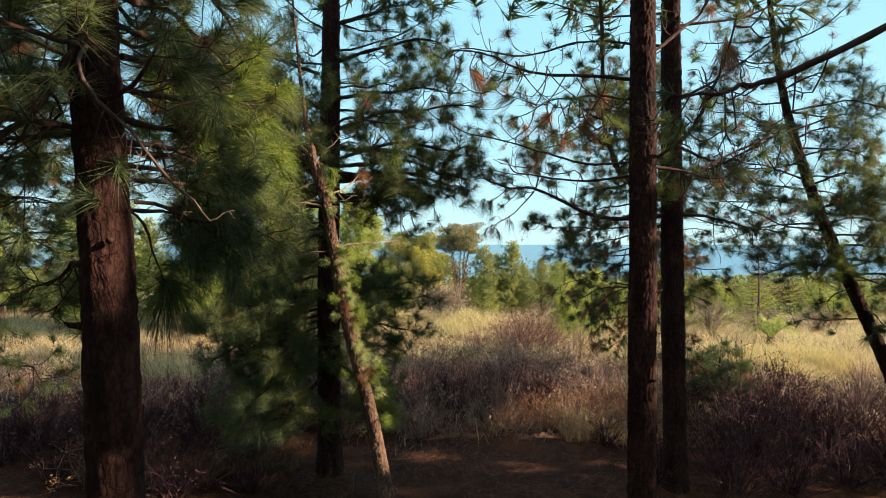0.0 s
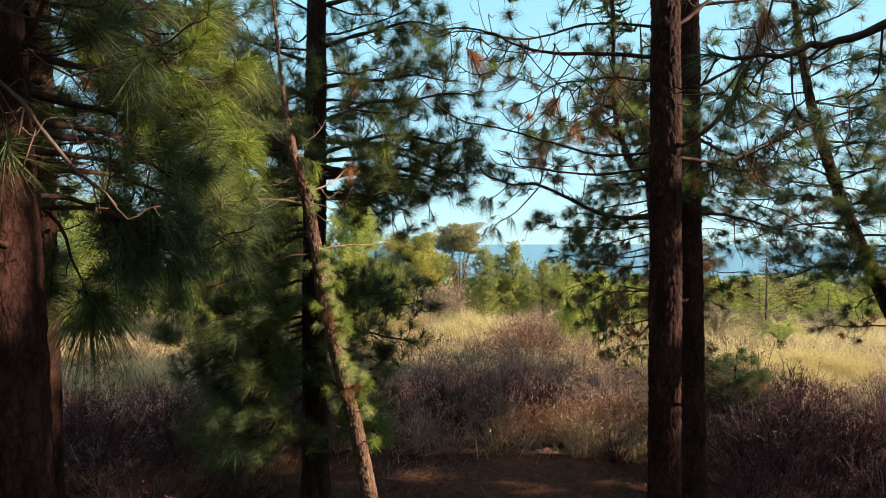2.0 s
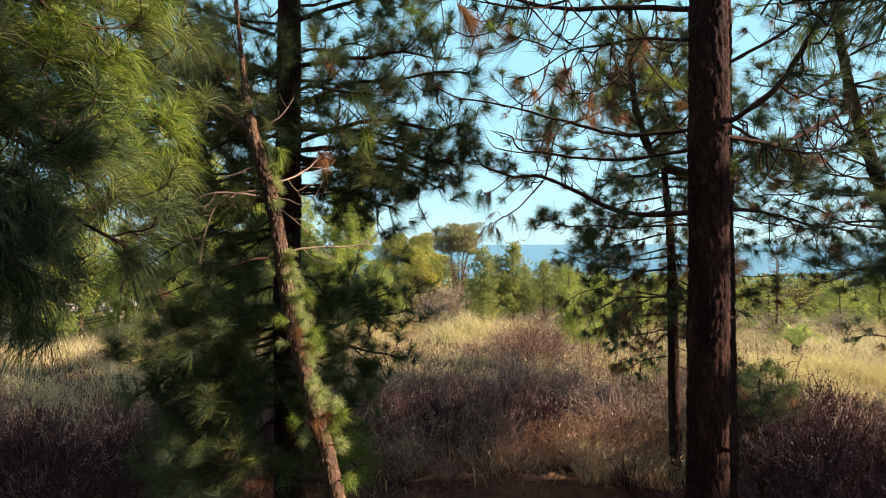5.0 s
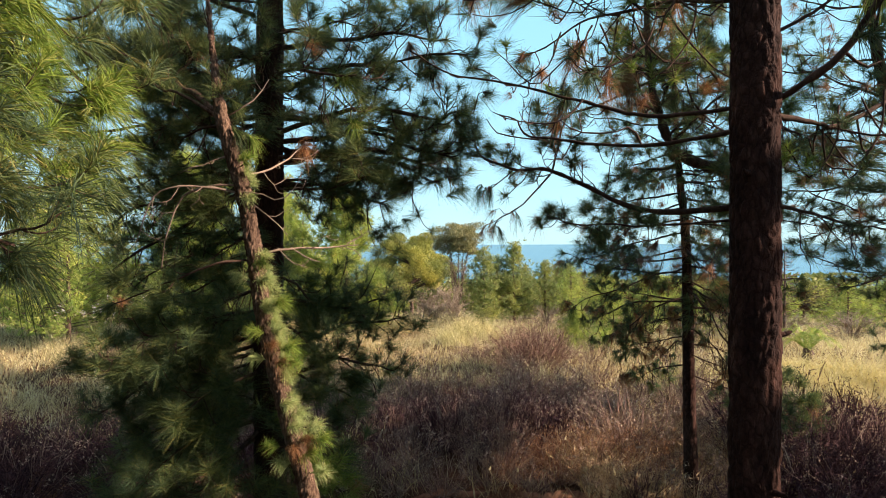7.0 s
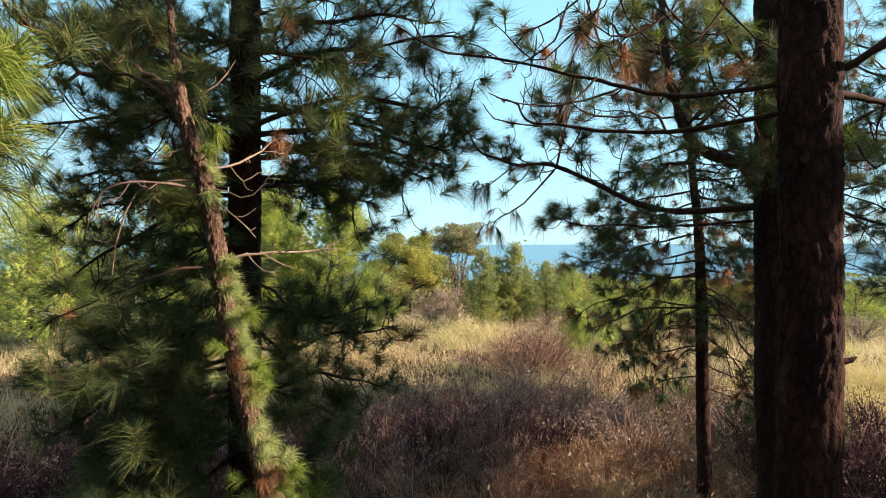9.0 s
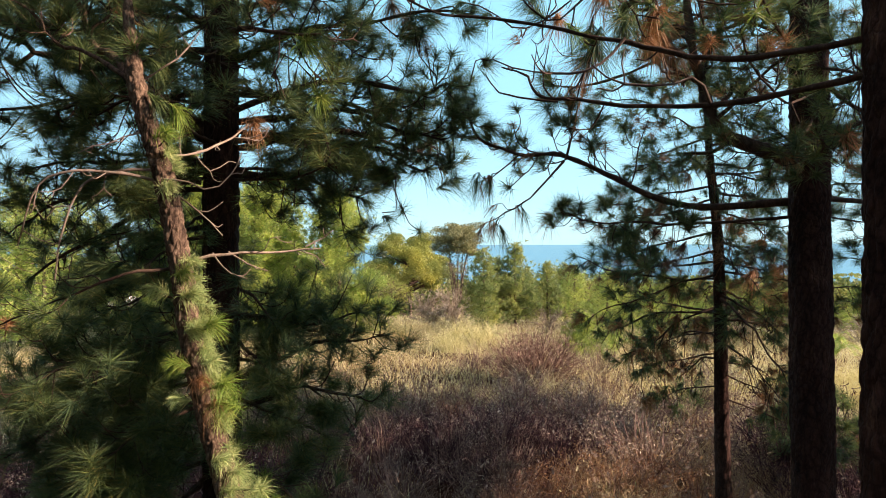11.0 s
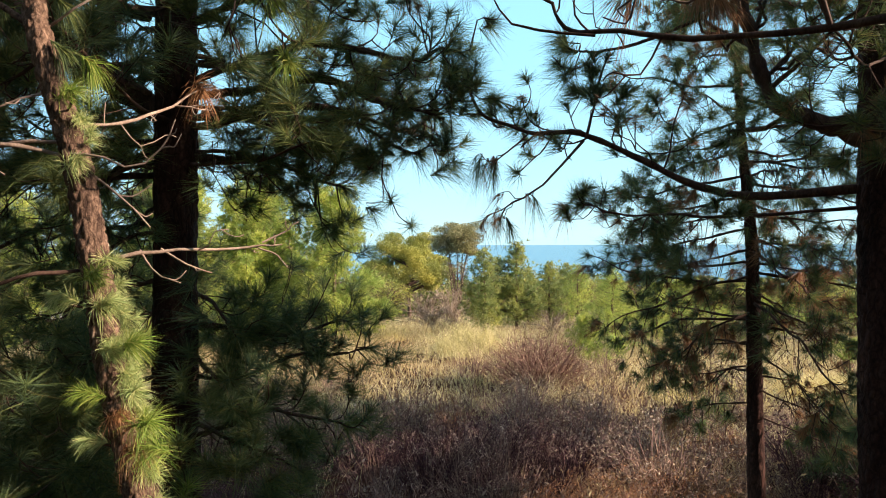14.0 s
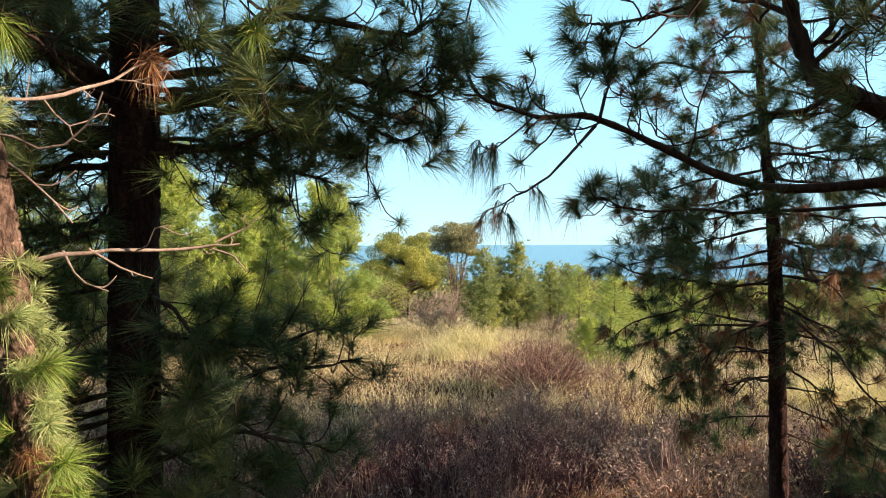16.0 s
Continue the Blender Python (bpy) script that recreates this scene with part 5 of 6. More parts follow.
round_tree = broadleaf(41, 8.0, 7.6, 1.7, 105000, "broad yellow-green tree with a rounded crown", LEAF_OLIVE, 0.22, 0.58, 0.12)
place(round_tree, -2.9, 60, 20, 1.02, 0.98, copy=False)


def thin_stand(height, wide):
    """A tall thin tree of several upright pale stems, bare but for a flat sparse crown."""
    rng = np.random.default_rng(42)
    t = tree_root(0, 0, "tall thin tree with pale bare upright stems and sparse crown", name="broadleaf_tree", group="trees beyond the grass")
    twig, leaf = Geo(), Geo()
    for k in range(9):
        a = k * 2.4
        d = np.array([math.cos(a), math.sin(a), 0.0])
        h = height * (1.0 if k < 5 else 0.62) * (0.86 + 0.14 * rng.random())
        q = glide([d * 0.1 + [0, 0, -0.3], d * (0.2 + 0.25 * rng.random()) + [0, 0, h * 0.4], d * wide * (0.16 + 0.16 * rng.random()) + [0, 0, h * 0.75], d * wide * (0.2 + 0.3 * rng.random()) + [0, 0, h]], 22)
        g = Geo()
        tube(g, q, np.linspace(0.1 if k < 2 else 0.06, 0.014, 22), 6)
        part("trunk", g, BARK_FAR, t)
        for i in range(4, 22):
            for _ in range(2):
                e = q[i] + unit(rng.normal(size=3) * [1, 1, 0.4] + [0, 0, 0.75]) * (0.4 + 0.6 * rng.random())
                tube(twig, [q[i], (q[i] + e) / 2 + rng.normal(size=3) * 0.06, e], (0.018, 0.013, 0.007), 3)
                high = e[2] > height * 0.74
                n = 260 if high else (16 if rng.random() < 0.3 else 0)
                if n:
                    p = e + unit(rng.normal(size=(n, 3))) * np.cbrt(rng.random(n))[:, None] * [0.62, 0.62, 0.26]
                    b, c = unit(rng.normal(size=(n, 3))) * 0.06, unit(rng.normal(size=(n, 3))) * 0.036
                    o = np.arange(n)[:, None] * 4
                    leaf.add(np.stack([p - b, p + c, p + b, p - c], 1).reshape(-1, 3), np.stack([o + [0, 1, 2], o + [0, 2, 3]], 1).reshape(-1, 3))
    part("twig_work", twig, BARK_FAR, t, smooth=False, kind="stuff")
    part("crown", leaf, LEAF_GREY, t, smooth=False, kind="stuff")
    return t


place(thin_stand(7.0, 2.5), 1.35, 50, 0, 1.0, 0.95, copy=False)
scrub = broadleaf(43, 3.0, 3.2, 0.6, 2600, "low half-bare grey-brown bush under the trees", LEAF_OLIVE, 0.06, 0.35, 0.1)
place(scrub, -3.4, 47, 0, 1.0, copy=False)
for x, y, r, s, h in ((-4.5, 50, 60, 1.2, 1.0), (8.8, 48, 30, 1.3, 1.0), (15, 45, 90, 1.3, 0.7), (20, 48, 10, 1.6, 0.65), (19, 41, 70, 1.2, 0.75), (11, 50, 200, 1.5, 0.7), (26, 46, 200, 1.6, 0.6), (-9, 48, 10, 1.5, 1.2), (-13, 55, 10, 1.8, 1.2), (-26.5, 52, 10, 1.4, 1.0), (-29.5, 54, 100, 1.3, 1.0), (-24, 50, 200, 1.5, 1.0), (-20, 52, 70, 1.6, 1.1), (-33, 55, 30, 1.4, 1.0)):
    place(scrub, x, y, r, s, h)


def far_woods():
    """Scrub woods on the slope behind, too far to tell tree from tree."""
    rng = np.random.default_rng(46)
    g = Geo()
    for k in range(95):
        y = 63 + 26 * rng.random()
        x = rng.uniform(-0.85, 0.85) * y
        top = 3.5 - 0.059 * y + rng.uniform(-0.9, 0.5) + (0.8 if x < -12 else 0)
        z0 = gz(x, y)
        hh = max(1.5, top - z0)
        n = 320
        p = rng.normal(size=(n, 3)) * [1.25, 1.0, 0.3] + [0, 0, 0.62]
        p = np.stack([x + p[:, 0], y + p[:, 1], z0 + np.clip(p[:, 2], 0.05, 1) * hh], -1)
        a = unit(rng.normal(size=(n, 3)))
        b = unit(np.cross(a, rng.normal(size=(n, 3))))
        sz = (0.2 + 0.25 * rng.random(n))[:, None]
        v = np.stack([p - a * sz, p + b * sz * 0.5, p + a * sz, p - b * sz * 0.5], 1)
        o = np.arange(n)[:, None] * 4
        g.add(v.reshape(-1, 3), np.stack([o + [0, 1, 2], o + [0, 2, 3]], 1).reshape(-1, 3))
    tagged(part("far_woods", g, LEAF_GREEN, smooth=False, kind="stuff"), "low green scrub woods on the slope above the sea", "woods")


far_woods()


def bare_brush(seed, wide, tall, stems):
    """Leafless brush: stems that fan out and arch, each with fine forked twigs."""
    rng = np.random.default_rng(seed)
    t = tagged(new("bare_brush"), "grey-brown leafless brush at the edge of the grass", "shrub", "brush under the trees")
    t.empty_display_size = 0.3
    g = Geo()
    for k in range(stems):
        a, out = k * 2.4 + rng.normal() * 0.3, 0.25 + 0.75 * rng.random()
        d = np.array([math.cos(a) * out * wide * 0.5, math.sin(a) * out * wide * 0.5, tall * (1.05 - 0.6 * out * out) * (0.7 + 0.4 * rng.random())])
        q = glide([d * [0.1, 0.1, 0] + [0, 0, -0.1], d * [0.35, 0.35, 0.6] + rng.normal(size=3) * 0.08, d * [0.75, 0.75, 0.95] + rng.normal(size=3) * 0.08, d], 9)
        tube(g, q, np.linspace(0.024, 0.008, 9), 4)
        for i in range(2, 9):
            for _ in range(2):
                e = q[i] + (unit(d) * 0.6 + unit(rng.normal(size=3)) * 0.7) * (0.25 + 0.35 * rng.random())
                tube(g, [q[i], (q[i] + e) / 2 + rng.normal(size=3) * 0.04, e], (0.011, 0.009, 0.005), 3)
    part("twig_tangle", g, TWIG_PALE, t, smooth=False, kind="stuff")
    return t


brush = bare_brush(44, 3.4, 2.3, 46)
place(brush, -0.4, 37, 0, 0.8, 0.62, copy=False)
for x, y, r, s, h in ((0.9, 38.5, 120, 0.75, 0.65), (-0.9, 43, 50, 1.0, 0.75), (0.8, 45, 200, 1.0, 0.9), (5.5, 34, 20, 0.7, 0.7), (7.5, 33, 80, 0.7, 0.7), (14.5, 28, 10, 0.8, 0.6), (10.5, 28, 140, 0.7, 0.6), (18.5, 30, 300, 0.9, 0.6), (13.0, 29.5, 60, 0.9, 0.7)):
    place(brush, x, y, r, s, h)


# ---- dry grass ----
def grass(name, seed, count, area, height, mat, label, heads=0.13, width=0.009, keep=None):
    """Blades over a stretch of ground: x0, x1, y0, y1; thinned by distance."""
    rng = np.random.default_rng(seed)
    x0, x1, y0, y1 = area
    x = rng.uniform(x0, x1, count)
    y = y0 + (y1 - y0) * rng.random(count) ** 1.15
    if keep is not None:
        ok = keep(x, y, rng)
        x, y = x[ok], y[ok]
    n = len(x)
    base = np.stack([x, y, land_height(x, y) - 0.02], -1)
    tall = 0.65 + 0.35 * np.sin(x * 0.9 + 1.3 * np.sin(y * 0.55)) * np.sin(y * 0.7 + x * 0.2) + 0.25 * np.sin(x * 2.1 + y * 1.7)
    h = height * np.clip(tall, 0.35, 1.3) * (0.4 + 0.85 * rng.random(n))
    lean = rng.normal(size=(n, 2)) * 0.6
    a = rng.uniform(0, 2 * math.pi, n)
    w = width * (0.6 + 0.035 * y) * (0.6 + 0.6 * rng.random(n)) * 0.5
    sd = np.stack([np.cos(a) * w, np.sin(a) * w, np.zeros(n)], -1)
    up = np.zeros((n, 3))
    up[:, :2], up[:, 2] = lean * h[:, None] * 0.4, h * 0.55
    tp = np.zeros((n, 3))
    tp[:, :2], tp[:, 2] = lean * h[:, None] * 1.2, h
    v = np.stack([base - sd, base + sd, base + up + sd * 0.8, base + up - sd * 0.8, base + tp], 1)
    o = np.arange(n)[:, None] * 5
    g = Geo()
    g.add(v.reshape(-1, 3), np.stack([o + [0, 1, 2], o + [0, 2, 3], o + [3, 2, 4]], 1).reshape(-1, 3))
    k = np.nonzero(rng.random(n) < heads)[0]
    p, s = base[k] + tp[k], (0.04 + 0.05 * rng.random(len(k)))[:, None]
    b = unit(rng.normal(size=(len(k), 3)))
    d = unit(tp[k] + rng.normal(size=(len(k), 3)) * 0.25)
    v = np.stack([p - d * s * 0.3, p + b * s * 0.22, p + d * s, p - b * s * 0.22], 1)
    o = np.arange(len(k))[:, None] * 4
    g.add(v.reshape(-1, 3), np.stack([o + [0, 1, 2], o + [0, 2, 3]], 1).reshape(-1, 3))
    return tagged(part(name, g, mat, smooth=False, kind="stuff"), label, "grass")


def off_path(x, y, rng):
    edge = 11.7 + 0.45 * np.sin(x * 1.3) + 0.4 * np.sin(x * 2.9 + 1) + 2.3 * (x < -2.0) + rng.normal(size=len(x)) * 0.3
    bush = (((x - 2.9) / 1.4) ** 2 + ((y - 21.5) / 1.4) ** 2 < 1) & (rng.random(len(x)) < 0.6)
    thicket = (((x - 2.6) / 3.4) ** 2 + ((y - 15.8) / 3.4) ** 2 < 1) & (rng.random(len(x)) < 0.4)
    brushy = (y < 16.6 - 0.8 * (x > 1.5) + 1.2 * np.sin(x * 0.8) + 0.8 * np.sin(x * 2.1)) & (rng.random(len(x)) < 0.66)
    murk = (((x - 0.8) / 2.3) ** 2 + ((y - 14.1) / 1.75) ** 2 < 1) & (rng.random(len(x)) < 0.86)
    return (y > edge) & (np.abs(x) < 3 + 0.78 * y) & ~bush & ~thicket & ~brushy & ~murk
grass("dry_grass", 51, 150000, (-24, 27, 10.5, 36), 0.66, STRAW, "tall dry straw-coloured grass with seed heads", keep=off_path)
grass("pale_grass", 52, 26000, (8.0, 14.5, 17.5, 23), 0.8, STRAW_PALE, "patch of bright pale yellow grass", keep=lambda x, y, r: ((x - 11.0) / 2.3) ** 2 + ((y - 20.0) / 1.9) ** 2 < r.random(len(x)) + 0.2)
grass("pale_grass", 59, 9000, (5.2, 8.6, 18, 21.5), 0.7, STRAW_PALE, "small patch of pale yellow grass", keep=lambda x, y, r: ((x - 6.9) / 1.3) ** 2 + ((y - 19.7) / 1.3) ** 2 < r.random(len(x)) + 0.2)
grass("far_grass", 54, 26000, (-26, 26, 34, 52), 0.6, STRAW, "dry grass on the slope below the trees", heads=0.1, width=0.012, keep=lambda x, y, r: np.abs(x) < 3 + 0.78 * y)
grass("low_straw", 53, 16000, (-16, 18, 9.0, 20), 0.38, STRAW, "low dry straw among the shrubs", heads=0.1, keep=lambda x, y, r: (((x > 0.6) & (x < 3.6) & (y > 11.3) & (y < 12.4)) | (y > 16.5)) & (x > -1.5) & (np.abs(x) < 3 + 0.78 * y))
grass("slope_grass", 56, 5000, (-4.6, -1.4, 32, 37.5), 0.5, STRAW_PALE, "bright pale grass on an open slope")
grass("rust_grass", 60, 2600, (-5.6, -2.4, 9.7, 11.3), 0.36, FERN_RUST, "rust-coloured dry grass beside the path", heads=0.05)
grass("brown_grass", 62, 7200, (2.3, 6.2, 11.3, 14.2), 0.55, STRAW_BROWN, "golden-brown dry grass under the slim pine", heads=0.2)
grass("plume_grass", 61, 420, (-1.6, 3.6, 12.3, 15.2), 0.95, SEED_PALE, "pale dry plumes standing among the dark shrubs", heads=1.0, width=0.006)
grass("green_grass", 57, 2600, (0.2, 2.4, 26.5, 30.0), 1.0, STRAW_GREEN, "tall yellow-green grass stalks behind the red shrub", heads=0.4)


def litter(count):
    """Fallen needles strewn over the path."""
    rng = np.random.default_rng(55)
    x, y = rng.uniform(-9, 10, count), rng.uniform(8.6, 13.2, count)
    pile = 0.5 + 0.5 * np.sin(x * 1.7 + 2 * np.sin(y * 1.1)) * np.sin(y * 2.3 + 0.6 * x)
    ok = rng.random(count) < 0.25 + 0.75 * pile
    x, y, pile = x[ok], y[ok], pile[ok]
    n = len(x)
    p = np.stack([x, y, land_height(x, y) + 0.005 + 0.05 * pile * rng.random(n)], -1)
    a = rng.uniform(0, 2 * math.pi, n)
    d = np.stack([np.cos(a), np.sin(a), rng.normal(size=n) * 0.25], -1) * (0.09 + 0.12 * rng.random(n))[:, None]
    sd = np.stack([-np.sin(a), np.cos(a), 0 * a], -1) * 0.005
    g = Geo()
    g.add(np.stack([p - d, p + sd, p + d], 1).reshape(-1, 3), np.arange(3 * n).reshape(-1, 3))
    tagged(part("needle_litter", g, LITTER, smooth=False, kind="stuff"), "rust-brown fallen pine needles strewn over the path", "litter")


litter(42000)


def fallen_branch(x, y, turn, length):
    rng = np.random.default_rng(int(x * 10 + 500))
    t = tagged(new("fallen_branch"), "dry fallen pine branch lying on the path", "branch", "fallen branches")
    g = Geo()
    q = glide([(-length / 2, 0, 0.015), (-length / 6, 0.03, 0.02), (length / 5, -0.02, 0.02), (length / 2, 0.03, 0.05)], 14)
    tube(g, q, np.linspace(0.013, 0.005, 14), 6)
    part("stick", g, BARK_FAR, t)
    for k in range(3):
        i = 4 + 3 * k
        g = Geo()
        e = q[i] + np.array([0.14, (-1) ** k * 0.2, 0.06 + 0.06 * rng.random()])
        tube(g, [q[i], (q[i] + e) / 2 + rng.normal(size=3) * 0.015, e], (0.006, 0.005, 0.003), 5)
        part("twig", g, BARK_FAR, t)
    t.matrix_basis = pose(x, y, gz(x, y), 0, 0, turn)


def earth_bank():
    """The crumbled sandy edge of the path, below the shrubs."""
    rng = np.random.default_rng(58)
    n, m = 90, 9
    x = np.linspace(-0.6, 3.6, n)
    y = 11.75 + 0.16 * np.sin(x * 2.3) + 0.08 * np.sin(x * 6.1 + 1)
    hgt = 0.1 * (0.6 + 0.4 * np.sin(x * 3.7 + 0.6)) * np.clip((x + 0.6) * 2, 0, 1) * np.clip((3.6 - x) * 2, 0, 1)
    u = np.linspace(-1, 1, m)
    prof = np.clip(1 - np.abs(u) ** 1.7, 0, 1)
    X = x[:, None] + 0 * u[None]
    Y = y[:, None] + 0.13 * u[None]
    Z = np.array([[gz(a, b) for a, b in zip(r, q)] for r, q in zip(X, Y)]) - 0.03 + hgt[:, None] * prof[None] + rng.normal(size=(n, m)) * 0.02 * prof[None]
    i, j = np.meshgrid(np.arange(n - 1), np.arange(m - 1), indexing="ij")
    p = i * m + j
    g = Geo()
    g.add(np.stack([X, Y, Z], -1).reshape(-1, 3), np.stack([np.stack([p, p + m, p + m + 1], -1), np.stack([p, p + m + 1, p + 1], -1)], 2))
    bank = part("earth_bank", g, BANK)
    tagged(bank, "low crumbled bank of orange-brown earth along the path", "bank", kind="structure")


earth_bank()
for x, y, r, ln in ((0.9, 11.5, 12, 0.7), (2.1, 11.4, -8, 0.8), (2.9, 11.6, 20, 0.6), (-2.9, 10.3, 35, 1.1), (-1.0, 10.6, -20, 0.8)):
    fallen_branch(x, y, r, ln)


# ---- dry shrubs ----
def shrub(seed, wide, tall, stems, label, mat, leafmat=None, leaves=0, name="dry_shrub", dense=3, thick=1.0, leaf_size=1.0):
    rng = np.random.default_rng(seed)
    t = new(name)
    t.empty_display_size = 0.3
    tagged(t, label, "shrub", "shrubs in the grass")
    g, lf = Geo(), Geo()
    P = []
    for k in range(stems):
        a = k * 2.4 + rng.normal() * 0.3
        out = math.sqrt(rng.random())
        d = np.array([math.cos(a) * out * wide * 0.5, math.sin(a) * out * wide * 0.5, tall * math.sqrt(max(0.12, 1 - out * out * 0.85)) * (0.75 + 0.3 * rng.random())])
        b = d * [0.25, 0.25, 0] + rng.normal(size=3) * [0.04, 0.04, 0]
        q = glide([b, b + (d - b) * 0.5 + rng.normal(size=3) * 0.05 * thick**2, d + rng.normal(size=3) * 0.04 * thick**2], 5)
        tube(g, q, np.linspace(0.008, 0.003, 5) * thick, 3)
        for _ in range(dense):
            s = rng.integers(1, 5)
            e = q[s] + (unit(d + rng.normal(size=3) * 0.8 * thick * np.linalg.norm(d)) * (0.14 + 0.16 * rng.random()))
            tube(g, np.stack([q[s], (q[s] + e) * 0.5 + rng.normal(size=3) * 0.015, e]), np.array((0.004, 0.003, 0.002)) * thick, 3)
            P += [e, (q[s] + e) * 0.5]
    part("twig_tangle", g, mat, t, smooth=False, kind="stuff")
    if leaves:
        P = np.array(P)
        p = P[rng.integers(0, len(P), leaves)] + rng.normal(size=(leaves, 3)) * 0.04
        a, b = unit(rng.normal(size=(leaves, 3))), unit(rng.normal(size=(leaves, 3)))
        s = leaf_size * (0.008 + 0.015 * rng.random(leaves))[:, None]
        v = np.stack([p - a * s, p + b * s * 0.5, p + a * s, p - b * s * 0.5], 1)
        o = np.arange(leaves)[:, None] * 4
        lf.add(v.reshape(-1, 3), np.stack([o + [0, 1, 2], o + [0, 2, 3]], 1).reshape(-1, 3))
        part("leaves", lf, leafmat or mat, t, smooth=False, kind="stuff")
    return t


red = shrub(61, 3.0, 1.5, 420, "rounded reddish dry shrub of tangled bare twigs", TWIG_RED, TWIG_RED, 4200, dense=7, thick=1.5)
place(red, 2.85, 21.3, 0, copy=False)
brown = shrub(62, 1.5, 1.0, 48, "brown dry shrub with thin bare twigs", TWIG_DRY, LEAF_DRY, 520)
grey = shrub(63, 1.3, 0.9, 42, "grey dry shrub with pale seed heads", TWIG_GREY, LEAF_DRY, 520)
rusty = shrub(64, 1.1, 0.7, 40, "rust-brown dry shrub beside the path", TWIG_RED, FERN_RUST, 2200, leaf_size=0.95)
place(brown, 0.6, 13.6, 0, copy=False), place(grey, -0.3, 13.0, 0, 0.9, copy=False), place(rusty, 2.9, 12.7, 0, copy=False)
# Shrub whose colour carries the shade of the foreground.
shade_toned = shrub(68, 1.5, 0.85, 50, "dry shrub with deep shade put into its purple-brown colour", TWIG_SHADE_TONE, TWIG_SHADE_TONE, 1500, dense=3, thick=1.0, leaf_size=0.9)
place(shade_toned, 6.4, 11.6, 0, copy=False)
rs = np.random.default_rng(65)
for k in range(52):
    y = 12.8 + 12 * rs.random() ** 1.3
    x = rs.uniform(-0.8, 0.8) * y + 0.4
    if (x - 2.85) ** 2 + (y - 21.3) ** 2 < 3 or (x > 8.5 and y > 16.5) or (x > 5.5 and y > 17.8):
        continue
    kind_of = (brown, brown, grey, brown)[k % 4]
    place(kind_of, x, y, rs.uniform(0, 360), rs.uniform(0.7, 1.2) * 1.0, rs.uniform(0.75, 1.1))
brushy = shrub(66, 1.5, 0.75, 46, "low mounded purple-brown dry shrub with pale seed specks", TWIG_DRY, LEAF_DRY, 2300, dense=2, thick=1.0)
place(brushy, 1.5, 14.3, 0, copy=False)
ruddy = shrub(67, 1.5, 0.8, 50, "mounded reddish dry shrub in the grass", TWIG_DRY, LEAF_RED, 2300, dense=2, thick=0.9)
place(ruddy, 2.3, 15.2, 0, copy=False)
for k in range(92):
    y = 12.1 + 6.0 * ((k * 0.618) % 1.0)
    x = -5.5 + 14.0 * ((k * 0.7548) % 1.0) + 0.4 * rs.normal()
    big = 0.55 + 1.0 * rs.random() ** 1.6
    if ((x - 0.8) / 2.3) ** 2 + ((y - 14.1) / 1.75) ** 2 < 1:
        continue
    # shady ground gets the shrubs with shade painted into their twigs
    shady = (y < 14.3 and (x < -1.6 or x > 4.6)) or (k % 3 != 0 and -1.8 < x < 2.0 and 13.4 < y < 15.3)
    place(shade_toned if shady else ruddy if (math.sin(x * 1.1) + math.sin(y * 1.3 + 0.5 * x)) > 0.8 and 0.5 < x < 5 else brushy, x, y, rs.uniform(0, 360), big, rs.uniform(0.75, 1.25))
for x, y, s in ((0.2, 11.9, 0.6), (0.9, 12.1, 0.7), (1.6, 11.8, 0.55), (2.5, 11.9, 0.6), (3.4, 11.8, 0.7), (-0.5, 11.9, 0.7), (-1.2, 12.1, 0.7), (1.2, 12.6, 0.8)):
    place(brushy, x, y, 60 * x, s, 1.0)


def thicket(seed, wide, tall):
    """A dense mound of fine twigs, darkened in colour for shade, with pale dry seed heads on its outer shoots."""
    rng = np.random.default_rng(seed)
    t = shrub(seed, wide, tall, 90, "dense purple-brown shrub, darkened for shade, with pale dry seed heads", TWIG_SHADE_TONE, TWIG_SHADE_TONE, 3600, dense=4, thick=0.9, leaf_size=0.9)
    g = Geo()
    n = 40
    a, out = rng.uniform(0, 2 * math.pi, n), np.sqrt(rng.random(n))
    base = np.stack([np.cos(a) * out * wide * 0.48, np.sin(a) * out * wide * 0.48, tall * np.sqrt(1 - 0.8 * out * out) * (0.72 + 0.3 * rng.random(n))], -1)
    for p in base:
        d = unit(p * [0.6, 0.6, 1] + rng.normal(size=3) * 0.2)
        e = p + d * (0.1 + 0.14 * rng.random())
        tube(g, [p - d * 0.15, e], (0.003, 0.002), 3)
        m = 9
        q = e + rng.normal(size=(m, 3)) * [0.025, 0.025, 0.04]
        b, c = unit(rng.normal(size=(m, 3))) * 0.016, unit(rng.normal(size=(m, 3))) * 0.009
        o = np.arange(m)[:, None] * 4
        g.add(np.stack([q - b, q + c, q + b, q - c], 1).reshape(-1, 3), np.stack([o + [0, 1, 2], o + [0, 2, 3]], 1).reshape(-1, 3))
    part("seed_head_work", g, SEED_PALE, t, smooth=False, kind="stuff")
    return t


